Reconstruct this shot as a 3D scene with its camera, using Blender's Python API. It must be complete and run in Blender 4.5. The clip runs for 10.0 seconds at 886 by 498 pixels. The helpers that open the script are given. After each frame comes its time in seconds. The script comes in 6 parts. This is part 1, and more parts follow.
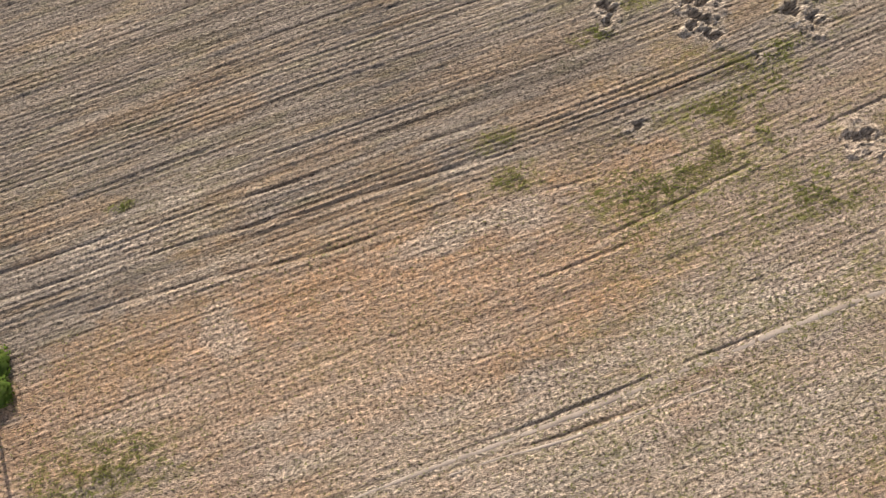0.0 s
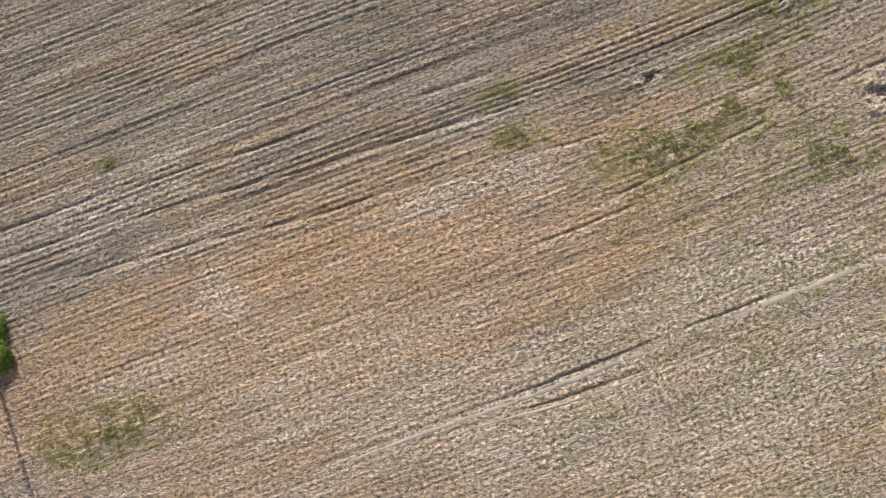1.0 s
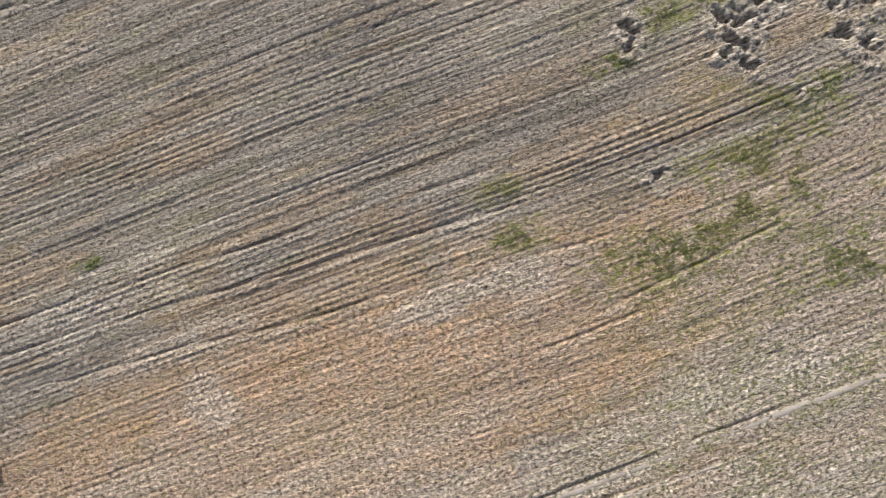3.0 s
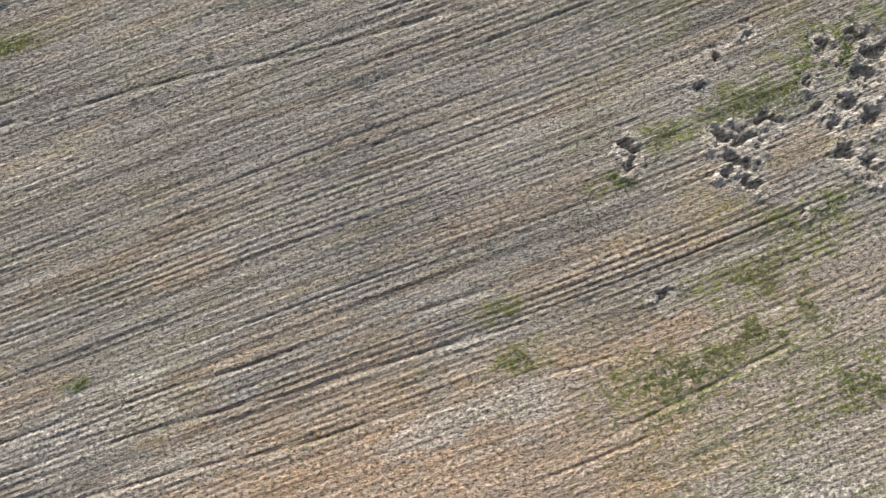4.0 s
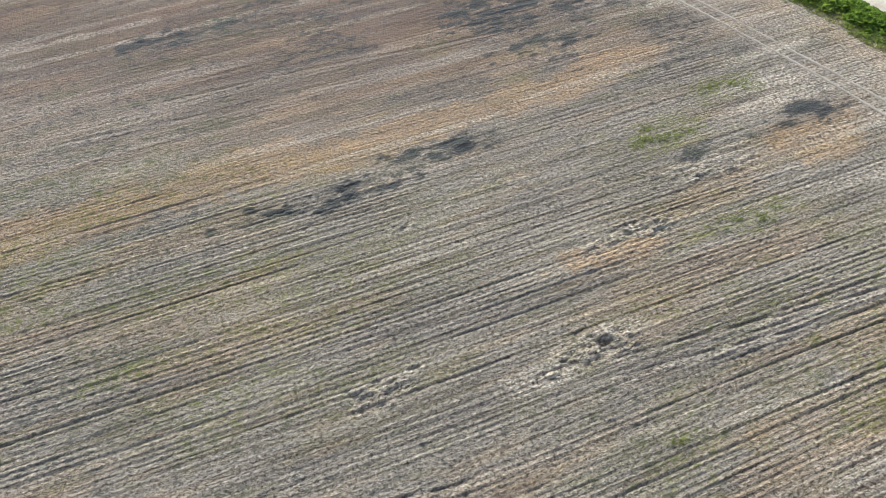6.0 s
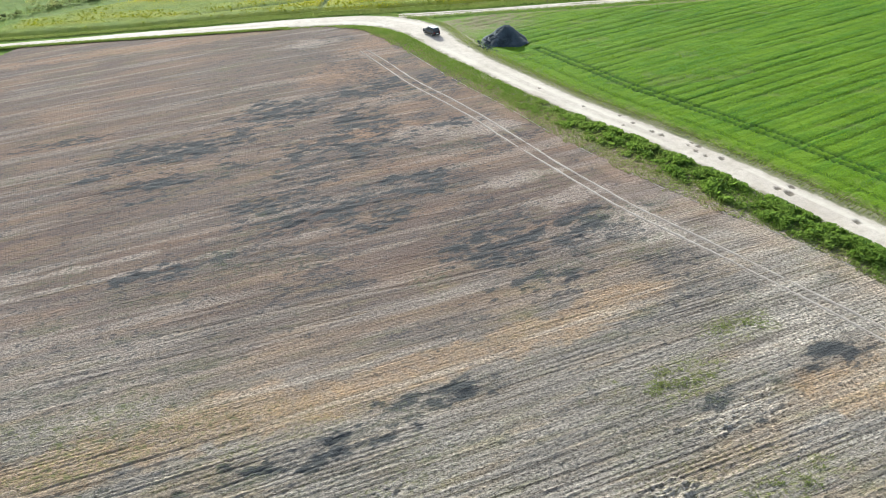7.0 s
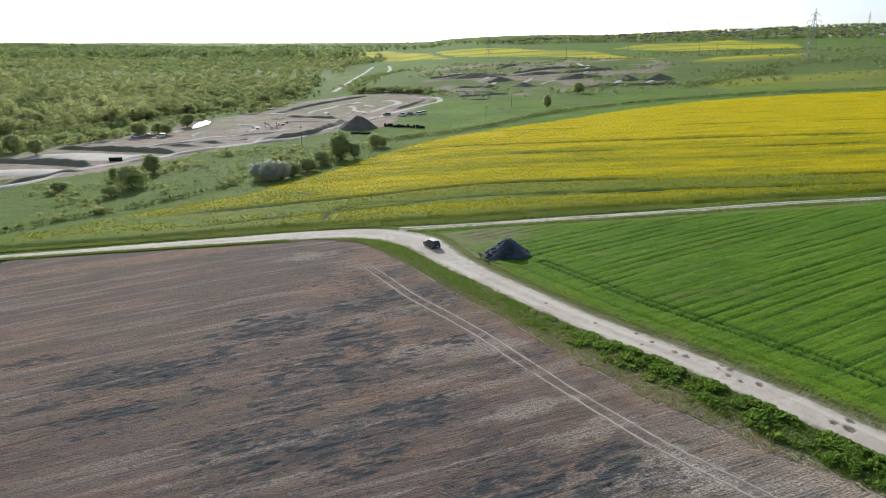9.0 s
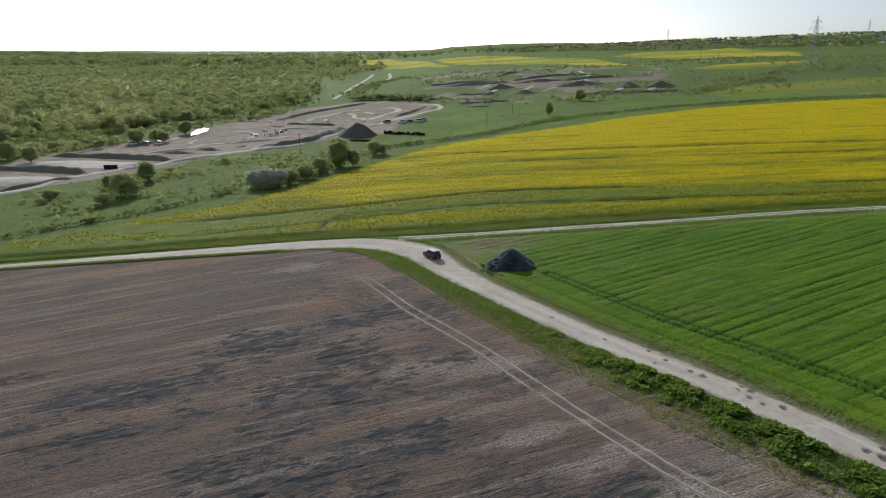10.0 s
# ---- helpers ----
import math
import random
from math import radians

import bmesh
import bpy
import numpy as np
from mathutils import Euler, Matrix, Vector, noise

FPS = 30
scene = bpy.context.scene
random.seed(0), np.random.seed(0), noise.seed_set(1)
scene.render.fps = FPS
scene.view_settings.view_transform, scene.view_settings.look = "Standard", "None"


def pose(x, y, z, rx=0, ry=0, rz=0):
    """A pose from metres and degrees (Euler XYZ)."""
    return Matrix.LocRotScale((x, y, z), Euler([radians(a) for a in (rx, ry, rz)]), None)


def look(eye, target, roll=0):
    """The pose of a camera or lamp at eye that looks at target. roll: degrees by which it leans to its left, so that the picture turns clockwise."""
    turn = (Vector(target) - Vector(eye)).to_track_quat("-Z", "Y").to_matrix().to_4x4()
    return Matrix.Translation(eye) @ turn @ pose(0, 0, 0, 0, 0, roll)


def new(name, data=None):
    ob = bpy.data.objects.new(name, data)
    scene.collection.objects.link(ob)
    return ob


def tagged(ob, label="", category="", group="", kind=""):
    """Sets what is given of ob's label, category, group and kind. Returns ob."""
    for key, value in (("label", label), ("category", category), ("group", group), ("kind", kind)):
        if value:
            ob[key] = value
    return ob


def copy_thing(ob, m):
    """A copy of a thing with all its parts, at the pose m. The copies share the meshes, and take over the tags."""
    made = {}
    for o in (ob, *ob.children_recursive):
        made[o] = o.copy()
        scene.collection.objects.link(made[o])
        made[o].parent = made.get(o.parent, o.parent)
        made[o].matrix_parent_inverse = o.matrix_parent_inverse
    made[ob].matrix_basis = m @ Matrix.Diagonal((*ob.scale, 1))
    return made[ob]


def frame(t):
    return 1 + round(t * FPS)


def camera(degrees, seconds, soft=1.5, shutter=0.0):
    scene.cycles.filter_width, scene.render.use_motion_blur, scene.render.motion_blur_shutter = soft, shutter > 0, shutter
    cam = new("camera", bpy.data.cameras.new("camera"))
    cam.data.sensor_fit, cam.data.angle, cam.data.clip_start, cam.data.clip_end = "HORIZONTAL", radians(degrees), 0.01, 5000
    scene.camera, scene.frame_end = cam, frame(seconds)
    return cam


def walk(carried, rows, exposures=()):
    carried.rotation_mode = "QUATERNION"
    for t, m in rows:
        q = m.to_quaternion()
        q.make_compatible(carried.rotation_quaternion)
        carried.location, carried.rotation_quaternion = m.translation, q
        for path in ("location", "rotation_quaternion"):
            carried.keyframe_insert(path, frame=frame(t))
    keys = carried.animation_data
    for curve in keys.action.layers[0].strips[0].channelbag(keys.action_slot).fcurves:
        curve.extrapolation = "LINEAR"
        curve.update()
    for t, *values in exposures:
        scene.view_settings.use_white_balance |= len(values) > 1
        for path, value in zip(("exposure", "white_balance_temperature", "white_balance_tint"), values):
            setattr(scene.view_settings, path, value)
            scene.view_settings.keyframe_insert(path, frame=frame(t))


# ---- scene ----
cam = camera(68.43, 10.0, 0.92)
ROWS = [  # seconds, x, y, z, yaw, pitch, lean
    (0, 0.00, -0.00, 45.00, 0.10, -78.32, -0.78),
    (0.5, 0.03, 2.40, 44.62, 0.11, -84.19, -0.67),
    (1, -0.00, 4.67, 44.27, 0.13, -87.33, -0.56),
    (1.5, -0.00, 6.85, 43.82, 0.16, -89.01, -0.47),
    (2, -0.00, 8.83, 43.43, 0.20, -89.81, -0.39),
    (2.2, -0.00, 9.66, 43.26, 0.21, -89.99, -0.36),
    (3.3, 0.03, 14.64, 42.34, 0.30, -88.77, -0.21),
    (3.5, 0.02, 15.46, 42.19, 0.32, -87.80, -0.19),
    (4, 0.01, 17.42, 41.79, 0.35, -84.50, -0.15),
    (4.5, 0.01, 19.54, 41.37, 0.37, -79.10, -0.11),
    (5, 0.03, 21.76, 40.99, 0.41, -71.79, -0.11),
    (5.5, 0.08, 24.36, 40.71, 0.44, -63.12, -0.12),
    (6, 0.11, 26.69, 40.51, 0.50, -53.13, -0.14),
    (6.2, 0.10, 27.62, 40.43, 0.53, -49.26, -0.14),
    (7.3, 0.15, 33.82, 39.90, 0.61, -31.15, -0.18),
    (7.5, 0.16, 34.76, 39.70, 0.62, -28.50, -0.18),
    (8, 0.18, 37.04, 39.11, 0.66, -23.11, -0.21),
    (8.5, 0.18, 39.38, 38.54, 0.67, -19.63, -0.22),
    (9, 0.16, 41.75, 38.00, 0.66, -17.81, -0.22),
    (9.5, 0.12, 44.24, 37.54, 0.65, -17.22, -0.26),
    (10, 0.03, 46.55, 37.10, 0.62, -17.15, -0.29),
]
EXPOSURES = [(0.0, 0.41, 7380, 16), (0.5, 0.42, 7030, 13), (2.0, 0.42, 6700, 12), (4.5, 0.6, 6050, 6), (6.2, 0.75, 6050, 4), (7.5, 0.88, 5750, 1), (8.2, 0.78, 5620, 2), (9.0, 0.05, 5860, 6), (10.0, -0.43, 5870, 7)]
walk(cam, [(t, pose(x, y, z, 0, 0, yaw) @ pose(0, 0, 0, 90 + pitch, 0, -lean)) for t, x, y, z, yaw, pitch, lean in ROWS], EXPOSURES)

# ---- sky and sun ----
SUN_ELEVATION, SUN_X, SUN_Y = 21.0, -0.346, 0.938
world = bpy.data.worlds.new("sky")
scene.world = world
world.use_nodes = True
sky = world.node_tree.nodes.new("ShaderNodeTexSky")
sky.sky_type, sky.sun_disc = "NISHITA", False
sky.sun_elevation, sky.sun_rotation = radians(SUN_ELEVATION), math.atan2(SUN_X, SUN_Y)
sky.air_density, sky.dust_density, sky.ozone_density = 0.6, 1.2, 1.0
background = world.node_tree.nodes["Background"]
haze = world.node_tree.nodes.new("ShaderNodeHueSaturation")  # a hazy, washed-out sky
haze.inputs["Saturation"].default_value = 0.5
world.node_tree.links.new(sky.outputs[0], haze.inputs["Color"])
world.node_tree.links.new(haze.outputs[0], background.inputs[0])
background.inputs[1].default_value = 0.15
sun = new("sun", bpy.data.lights.new("sun", "SUN"))
sun.data.energy, sun.data.angle, sun.data.color = 4.1, radians(0.6), (1.0, 0.93, 0.82)
rise = math.tan(radians(SUN_ELEVATION))
sun.matrix_world = look((SUN_X * 300, SUN_Y * 300, rise * 300), (0, 0, 0))

# ---- numbers and noise ----
rng = np.random.default_rng(7)


def lattice(ix, iy, seed):
    ix, iy = np.atleast_1d(ix), np.atleast_1d(iy)
    n = (ix.astype(np.int64) * 374761393 + iy.astype(np.int64) * 668265263 + seed * 1442695041) & 0xFFFFFFFF
    n = ((n ^ (n >> 13)) * 1274126177) & 0xFFFFFFFF
    n = ((n ^ (n >> 16)) * 2246822519) & 0xFFFFFFFF
    return ((n ^ (n >> 15)) & 0xFFFFFF) / float(0xFFFFFF)


def vnoise(x, y, seed=0):
    """Smooth noise from 0 to 1 with cells of size 1."""
    x, y = np.asarray(x, float), np.asarray(y, float)
    ix, iy = np.floor(x), np.floor(y)
    fx, fy = x - ix, y - iy
    fx, fy = fx * fx * (3 - 2 * fx), fy * fy * (3 - 2 * fy)
    a, b = lattice(ix, iy, seed), lattice(ix + 1, iy, seed)
    c, d = lattice(ix, iy + 1, seed), lattice(ix + 1, iy + 1, seed)
    return (a + (b - a) * fx) * (1 - fy) + (c + (d - c) * fx) * fy


def fbm(x, y, seed=0, octaves=4):
    total, size, weight = 0.0, 1.0, 0.5
    for k in range(octaves):
        total = total + weight * vnoise(x * size + 17.3 * k, y * size - 9.1 * k, seed + k)
        size, weight = size * 2.03, weight * 0.5
    return total / (1 - 0.5 ** octaves)


def smooth(e0, e1, v):
    t = np.clip((v - e0) / (e1 - e0), 0, 1)
    return t * t * (3 - 2 * t)


def terrain(x, y):
    """Height of the land: a gentle cross slope, a shallow valley ahead, low hills on the skyline."""
    x, y = np.asarray(x, float), np.asarray(y, float)
    reach = np.where(x < 0, 160.0, 450.0)
    z = 0.0525 * reach * np.tanh(x / reach) - 0.01256 * np.where(y < 500, y, 500)
    far = np.clip((y - 600) / 2600, 0, None)
    z = z + 22 * far * far / (1 + 0.3 * far * far)
    z = z + 10 * smooth(600, 880, y) * smooth(-160, 0, x) + 6 * np.exp(-((x - 420) / 220) ** 2 - ((y - 760) / 180) ** 2)
    roll = smooth(700, 1500, np.hypot(x, y))
    z = z + roll * 14 * (fbm(x / 700 + 3, y / 500, 40, 3) - 0.5)
    z = z + 50 * np.exp(-((x - 1750) / 900) ** 2 - ((y - 2700) / 500) ** 2)
    z = z + 14 * np.exp(-((x - 300) / 900) ** 2 - ((y - 4100) / 450) ** 2)
    z = z + 8 * np.exp(-((x + 1900) / 1100) ** 2 - ((y - 2900) / 380) ** 2)
    return z


def ground_z(x, y):
    return float(np.ravel(terrain(x, y))[0])


def inside(x, y, poly):
    """Which of the points lie in the outline."""
    hit = np.zeros(np.shape(x), bool)
    for (x0, y0), (x1, y1) in zip(poly, poly[1:] + poly[:1]):
        if y0 != y1:
            cross = (y0 > y) != (y1 > y)
            hit ^= cross & (x < (x1 - x0) * (y - y0) / (y1 - y0) + x0)
    return hit


def away(x, y, line):
    """Distance to a line of points."""
    best = np.full(np.shape(x), 1e9)
    for (x0, y0), (x1, y1) in zip(line, line[1:]):
        dx, dy = x1 - x0, y1 - y0
        k = np.clip(((x - x0) * dx + (y - y0) * dy) / (dx * dx + dy * dy), 0, 1)
        best = np.minimum(best, np.hypot(x - x0 - k * dx, y - y0 - k * dy))
    return best


def curve_points(points, step):
    """A smooth line through the points (any number of columns), with a point about every step metres."""
    p = np.array(points, float)
    p = np.vstack([2 * p[0] - p[1], p, 2 * p[-1] - p[-2]])
    out = []
    for i in range(1, len(p) - 2):
        n = max(2, int(np.linalg.norm(p[i + 1, :2] - p[i, :2]) / step))
        t = np.linspace(0, 1, n, endpoint=False)[:, None]
        a, b, c, d = p[i - 1], p[i], p[i + 1], p[i + 2]
        out.append(0.5 * (2 * b + (c - a) * t + (2 * a - 5 * b + 4 * c - d) * t ** 2 + (3 * b - a - 3 * c + d) * t ** 3))
    out.append(p[-2][None, :])
    return np.vstack(out)


# ---- meshes ----
def mesh_np(name, verts, faces, material=None, smooth_faces=False, cover=None, normals=None):
    """A mesh from arrays: faces all triangles or all quads; cover: a colour for each corner point."""
    verts, faces = np.ascontiguousarray(verts, np.float32), np.ascontiguousarray(faces, np.int32)
    n = faces.shape[1]
    me = bpy.data.meshes.new(name)
    me.vertices.add(len(verts))
    me.vertices.foreach_set("co", verts.ravel())
    me.loops.add(faces.size)
    me.loops.foreach_set("vertex_index", faces.ravel())
    me.polygons.add(len(faces))
    me.polygons.foreach_set("loop_start", np.arange(0, faces.size, n, dtype=np.int32))
    me.polygons.foreach_set("use_smooth", np.full(len(faces), smooth_faces))
    if cover is not None:
        layer = me.color_attributes.new("cover", "FLOAT_COLOR", "POINT")
        layer.data.foreach_set("color", np.ascontiguousarray(cover, np.float32).ravel())
    me.update(calc_edges=True)
    if material:
        me.materials.append(material)
    if normals is not None:
        me.normals_split_custom_set_from_vertices(normals.tolist())
    return me


def grid_faces(rows, cols, keep=None):
    i = np.arange(rows * cols).reshape(rows, cols)
    f = np.stack([i[:-1, :-1], i[:-1, 1:], i[1:, 1:], i[1:, :-1]], -1)
    return f.reshape(-1, 4) if keep is None else f[keep]


def part(name, bm, material, parent, label=""):
    me = bpy.data.meshes.new(name)
    bm.to_mesh(me)
    bm.free()
    me.materials.append(material)
    ob = new(name, me)
    ob.parent = parent
    return tagged(ob, label)


def part_np(name, verts, faces, material, parent, label="", smooth_faces=False, cover=None, normals=None):
    ob = new(name, mesh_np(name, verts, faces, material, smooth_faces, cover, normals))
    ob.parent = parent
    return tagged(ob, label)


def empty(name, m, label, category, group=""):
    ob = new(name)
    ob.matrix_world = m
    return tagged(ob, label, category, group)


def box(bm, x0, y0, z0, x1, y1, z1, bevel=0.0):
    m = Matrix.LocRotScale(((x0 + x1) / 2, (y0 + y1) / 2, (z0 + z1) / 2), None, (x1 - x0, y1 - y0, z1 - z0))
    made = bmesh.ops.create_cube(bm, size=1, matrix=m)["verts"]
    if bevel:
        edges = list({e for v in made for e in v.link_edges})
        bmesh.ops.bevel(bm, geom=edges, offset=bevel, segments=2, affect="EDGES", profile=0.6)


def rod(bm, a, b, r0, r1=None, sides=6):
    a, b = Vector(a), Vector(b)
    m = Matrix.Translation((a + b) / 2) @ (b - a).to_track_quat("Z", "Y").to_matrix().to_4x4()
    bmesh.ops.create_cone(bm, cap_ends=True, segments=sides, radius1=r0, radius2=r0 if r1 is None else r1, depth=(b - a).length, matrix=m)


# ---- materials ----
class Nodes:
    """Short hand for building a material."""

    def __init__(self, name):
        self.mat = bpy.data.materials.new(name)
        self.mat.use_nodes = True
        self.tree = self.mat.node_tree
        self.bsdf = self.tree.nodes["Principled BSDF"]
        self.geo = self.add("ShaderNodeNewGeometry")
        self.place = self.geo.outputs["Position"]

    def add(self, kind, **values):
        node = self.tree.nodes.new(kind)
        for key, value in values.items():
            node.inputs[key.replace("_", " ")].default_value = value
        return node

    def link(self, a, b):
        self.tree.links.new(a, b)

    def noise(self, scale, detail=4.0, rough=0.6, at=None, twist=0.0):
        n = self.add("ShaderNodeTexNoise", Scale=scale, Detail=detail, Roughness=rough, Distortion=twist)
        self.link(self.place if at is None else at, n.inputs["Vector"])
        return n.outputs["Fac"]

    def mapped(self, scale, turn=0.0):
        n = self.add("ShaderNodeMapping")
        n.vector_type = "TEXTURE"
        n.inputs["Scale"].default_value = tuple(1 / v for v in scale)
        n.inputs["Rotation"].default_value = (0, 0, radians(turn))
        self.link(self.place, n.inputs["Vector"])
        return n.outputs[0]

    def band(self, value, low, high, to_low=0.0, to_high=1.0):
        n = self.tree.nodes.new("ShaderNodeMapRange")
        self.link(value, n.inputs[0])
        for k, v in enumerate((low, high, to_low, to_high)):
            n.inputs[k + 1].default_value = v
        return n.outputs[0]

    def mix(self, fac, a, b, mode="MIX"):
        n = self.tree.nodes.new("ShaderNodeMix")
        n.data_type, n.blend_type = "RGBA", mode
        for socket, value in ((n.inputs["Factor"], fac), (n.inputs[6], a), (n.inputs[7], b)):
            if isinstance(value, bpy.types.NodeSocket):
                self.link(value, socket)
            elif isinstance(value, tuple):
                socket.default_value = (*value, 1)
            else:
                socket.default_value = value
        return n.outputs[2]

    def math(self, op, a, b):
        n = self.tree.nodes.new("ShaderNodeMath")
        n.operation = op
        for socket, value in zip(n.inputs, (a, b)):
            if isinstance(value, bpy.types.NodeSocket):
                self.link(value, socket)
            else:
                socket.default_value = value
        return n.outputs[0]

    def cover(self):
        n = self.tree.nodes.new("ShaderNodeAttribute")
        n.attribute_name = "cover"
        s = self.tree.nodes.new("ShaderNodeSeparateColor")
        self.link(n.outputs["Color"], s.inputs[0])
        return s.outputs[0], s.outputs[1], s.outputs[2], n.outputs["Alpha"]

    def rows(self, scale):
        """Along and across the furrows, stretched."""
        a = self.tree.nodes.new("ShaderNodeAttribute")
        a.attribute_name = "rows"
        n = self.add("ShaderNodeMapping")
        n.inputs["Scale"].default_value = scale
        self.link(a.outputs["Vector"], n.inputs["Vector"])
        return n.outputs[0]

    def value(self, name):
        a = self.tree.nodes.new("ShaderNodeAttribute")
        a.attribute_name = name
        return a.outputs["Fac"]

    def island(self):
        return self.geo.outputs["Random Per Island"]

    def bump(self, height, strength, distance):
        n = self.add("ShaderNodeBump", Strength=strength, Distance=distance)
        self.link(height, n.inputs["Height"])
        self.link(n.outputs[0], self.bsdf.inputs["Normal"])

    def done(self, color, rough=0.9, metal=0.0, spec=0.3):
        if isinstance(color, tuple):
            self.bsdf.inputs["Base Color"].default_value = (*color, 1)
        else:
            self.link(color, self.bsdf.inputs["Base Color"])
        if isinstance(rough, bpy.types.NodeSocket):
            self.link(rough, self.bsdf.inputs["Roughness"])
        else:
            self.bsdf.inputs["Roughness"].default_value = rough
        self.bsdf.inputs["Metallic"].default_value = metal
        self.bsdf.inputs["Specular IOR Level"].default_value = spec
        return self.mat


def plain(name, dark, light, rough=0.8, metal=0.0, scale=6.0, spec=0.3):
    """A surface of one colour with uneven tone and fine grain."""
    n = Nodes(name)
    wide, fine = n.noise(scale * 0.15, 3), n.noise(scale * 3, 5, 0.7)
    color = n.mix(n.band(n.math("ADD", wide, fine), 0.7, 1.3), dark, light)
    n.bump(fine, 0.25, 0.01)
    return n.done(color, rough, metal, spec)


def leaves(name, dark, light, third, glow=0.25, lit=0.45, gaps=0.0):
    """Foliage: every leaf or clump its own tone, some light coming through."""
    n = Nodes(name)
    tint = n.cover()[0]
    color = n.mix(n.band(n.island(), 0.0, 1.0), dark, light)
    color = n.mix(n.band(tint, 0.0, 1.0), color, third)
    mat = n.done(color, 0.8, 0.0, 0.05)
    through_leaf = n.add("ShaderNodeBsdfTranslucent")
    n.link(n.mix(lit, color, (0.30, 0.42, 0.04)), through_leaf.inputs[0])
    both = n.add("ShaderNodeMixShader")
    both.inputs[0].default_value = glow
    n.link(n.bsdf.outputs[0], both.inputs[1])
    n.link(through_leaf.outputs[0], both.inputs[2])
    if gaps:  # holes between the leaves of a clump
        n.bsdf, solid = n.add("ShaderNodeBsdfTransparent"), both
        both = n.add("ShaderNodeMixShader")
        n.link(n.band(n.noise(1.6, 3, 0.7), gaps, gaps + 0.03), both.inputs[0])
        n.link(n.bsdf.outputs[0], both.inputs[1])
        n.link(solid.outputs[0], both.inputs[2])
    n.link(both.outputs[0], n.tree.nodes["Material Output"].inputs["Surface"])
    return mat


def soil_material():
    n = Nodes("stubble_soil")
    straw, green, dark, pale = n.cover()
    furrow, grain = n.value("furrow"), n.value("grain")
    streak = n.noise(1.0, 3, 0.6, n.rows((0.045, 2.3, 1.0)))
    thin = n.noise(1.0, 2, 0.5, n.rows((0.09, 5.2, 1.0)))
    broad = n.noise(1.0, 4, 0.6, n.rows((0.035, 0.42, 1.0)))
    tan_rows = n.noise(1.0, 4, 0.65, n.rows((0.10, 0.75, 3.0)))
    olive_rows = n.noise(1.0, 4, 0.65, n.rows((0.13, 0.6, 9.0)))
    wide, mid = n.noise(0.11, 3), n.noise(0.9, 5, 0.65)
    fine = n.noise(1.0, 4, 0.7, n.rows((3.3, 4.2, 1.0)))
    grit = n.noise(1.0, 2, 0.6, n.rows((7.5, 10.0, 1.0)))
    fleck = n.noise(1.0, 4, 0.65, n.rows((1.5, 2.6, 5.0)))
    tuft = n.noise(1.0, 3, 0.55, n.rows((3.4, 3.4, 21.0)))
    color = n.mix(n.band(wide, 0.35, 0.65), (0.425, 0.34, 0.278), (0.50, 0.40, 0.325))
    color = n.mix(n.band(furrow, 0.5, 0.85, 0.1, 0.85), color, (0.29, 0.26, 0.226))
    # Far soil browner and darker, painted for how it looks against the sun
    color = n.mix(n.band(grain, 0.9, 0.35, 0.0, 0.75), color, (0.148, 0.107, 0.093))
    color = n.mix(n.band(broad, 0.45, 0.62, 0.0, 0.65), color, (0.26, 0.230, 0.204))
    color = n.mix(n.band(broad, 0.44, 0.30, 0.0, 0.5), color, (0.45, 0.395, 0.338))
    color = n.mix(n.band(tan_rows, 0.52, 0.66, 0.0, 0.5), color, (0.38, 0.285, 0.182))
    color = n.mix(n.band(olive_rows, 0.53, 0.68, 0.0, 0.62), color, (0.235, 0.218, 0.13))
    open_soil = n.math("SUBTRACT", 1.2, furrow)
    color = n.mix(n.math("MULTIPLY", n.band(fleck, 0.54, 0.68, 0.0, 0.6), open_soil), color, (0.47, 0.335, 0.24))
    color = n.mix(n.math("MULTIPLY", straw, n.band(mid, 0.3, 0.6, 0.3, 0.95)), color, n.mix(furrow, (0.54, 0.355, 0.245), (0.45, 0.295, 0.165)))
    color = n.mix(n.math("MULTIPLY", pale, n.band(mid, 0.3, 0.55, 0.35, 0.95)), color, n.mix(n.band(fine, 0.4, 0.6), (0.39, 0.335, 0.28), (0.66, 0.585, 0.50)))
    color = n.mix(n.math("MULTIPLY", n.band(fleck, 0.46, 0.32, 0.0, 0.5), n.band(furrow, 0.5, 0.9, 0.55, 1.0)), color, (0.25, 0.22, 0.155))
    color = n.mix(n.math("MULTIPLY", n.band(tuft, 0.63, 0.70, 0.0, 0.45), open_soil), color, (0.15, 0.145, 0.07))
    # Row lines: furrow shade and sunlit crests multiplied into the colour
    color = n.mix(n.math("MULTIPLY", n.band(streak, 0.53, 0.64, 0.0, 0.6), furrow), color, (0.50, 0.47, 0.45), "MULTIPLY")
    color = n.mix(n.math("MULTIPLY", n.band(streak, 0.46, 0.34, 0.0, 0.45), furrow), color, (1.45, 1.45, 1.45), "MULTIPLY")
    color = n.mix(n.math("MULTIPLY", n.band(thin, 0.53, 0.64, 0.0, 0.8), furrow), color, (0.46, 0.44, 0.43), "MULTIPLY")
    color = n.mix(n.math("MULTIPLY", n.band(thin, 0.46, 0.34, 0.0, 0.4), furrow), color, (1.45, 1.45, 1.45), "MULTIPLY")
    # Lit crumb tops and the shade between crumbs, put into the colour
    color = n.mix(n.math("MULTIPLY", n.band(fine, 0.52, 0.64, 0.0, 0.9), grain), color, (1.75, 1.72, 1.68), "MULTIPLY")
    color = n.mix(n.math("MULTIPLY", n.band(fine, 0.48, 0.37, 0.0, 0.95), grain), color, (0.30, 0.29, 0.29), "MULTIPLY")
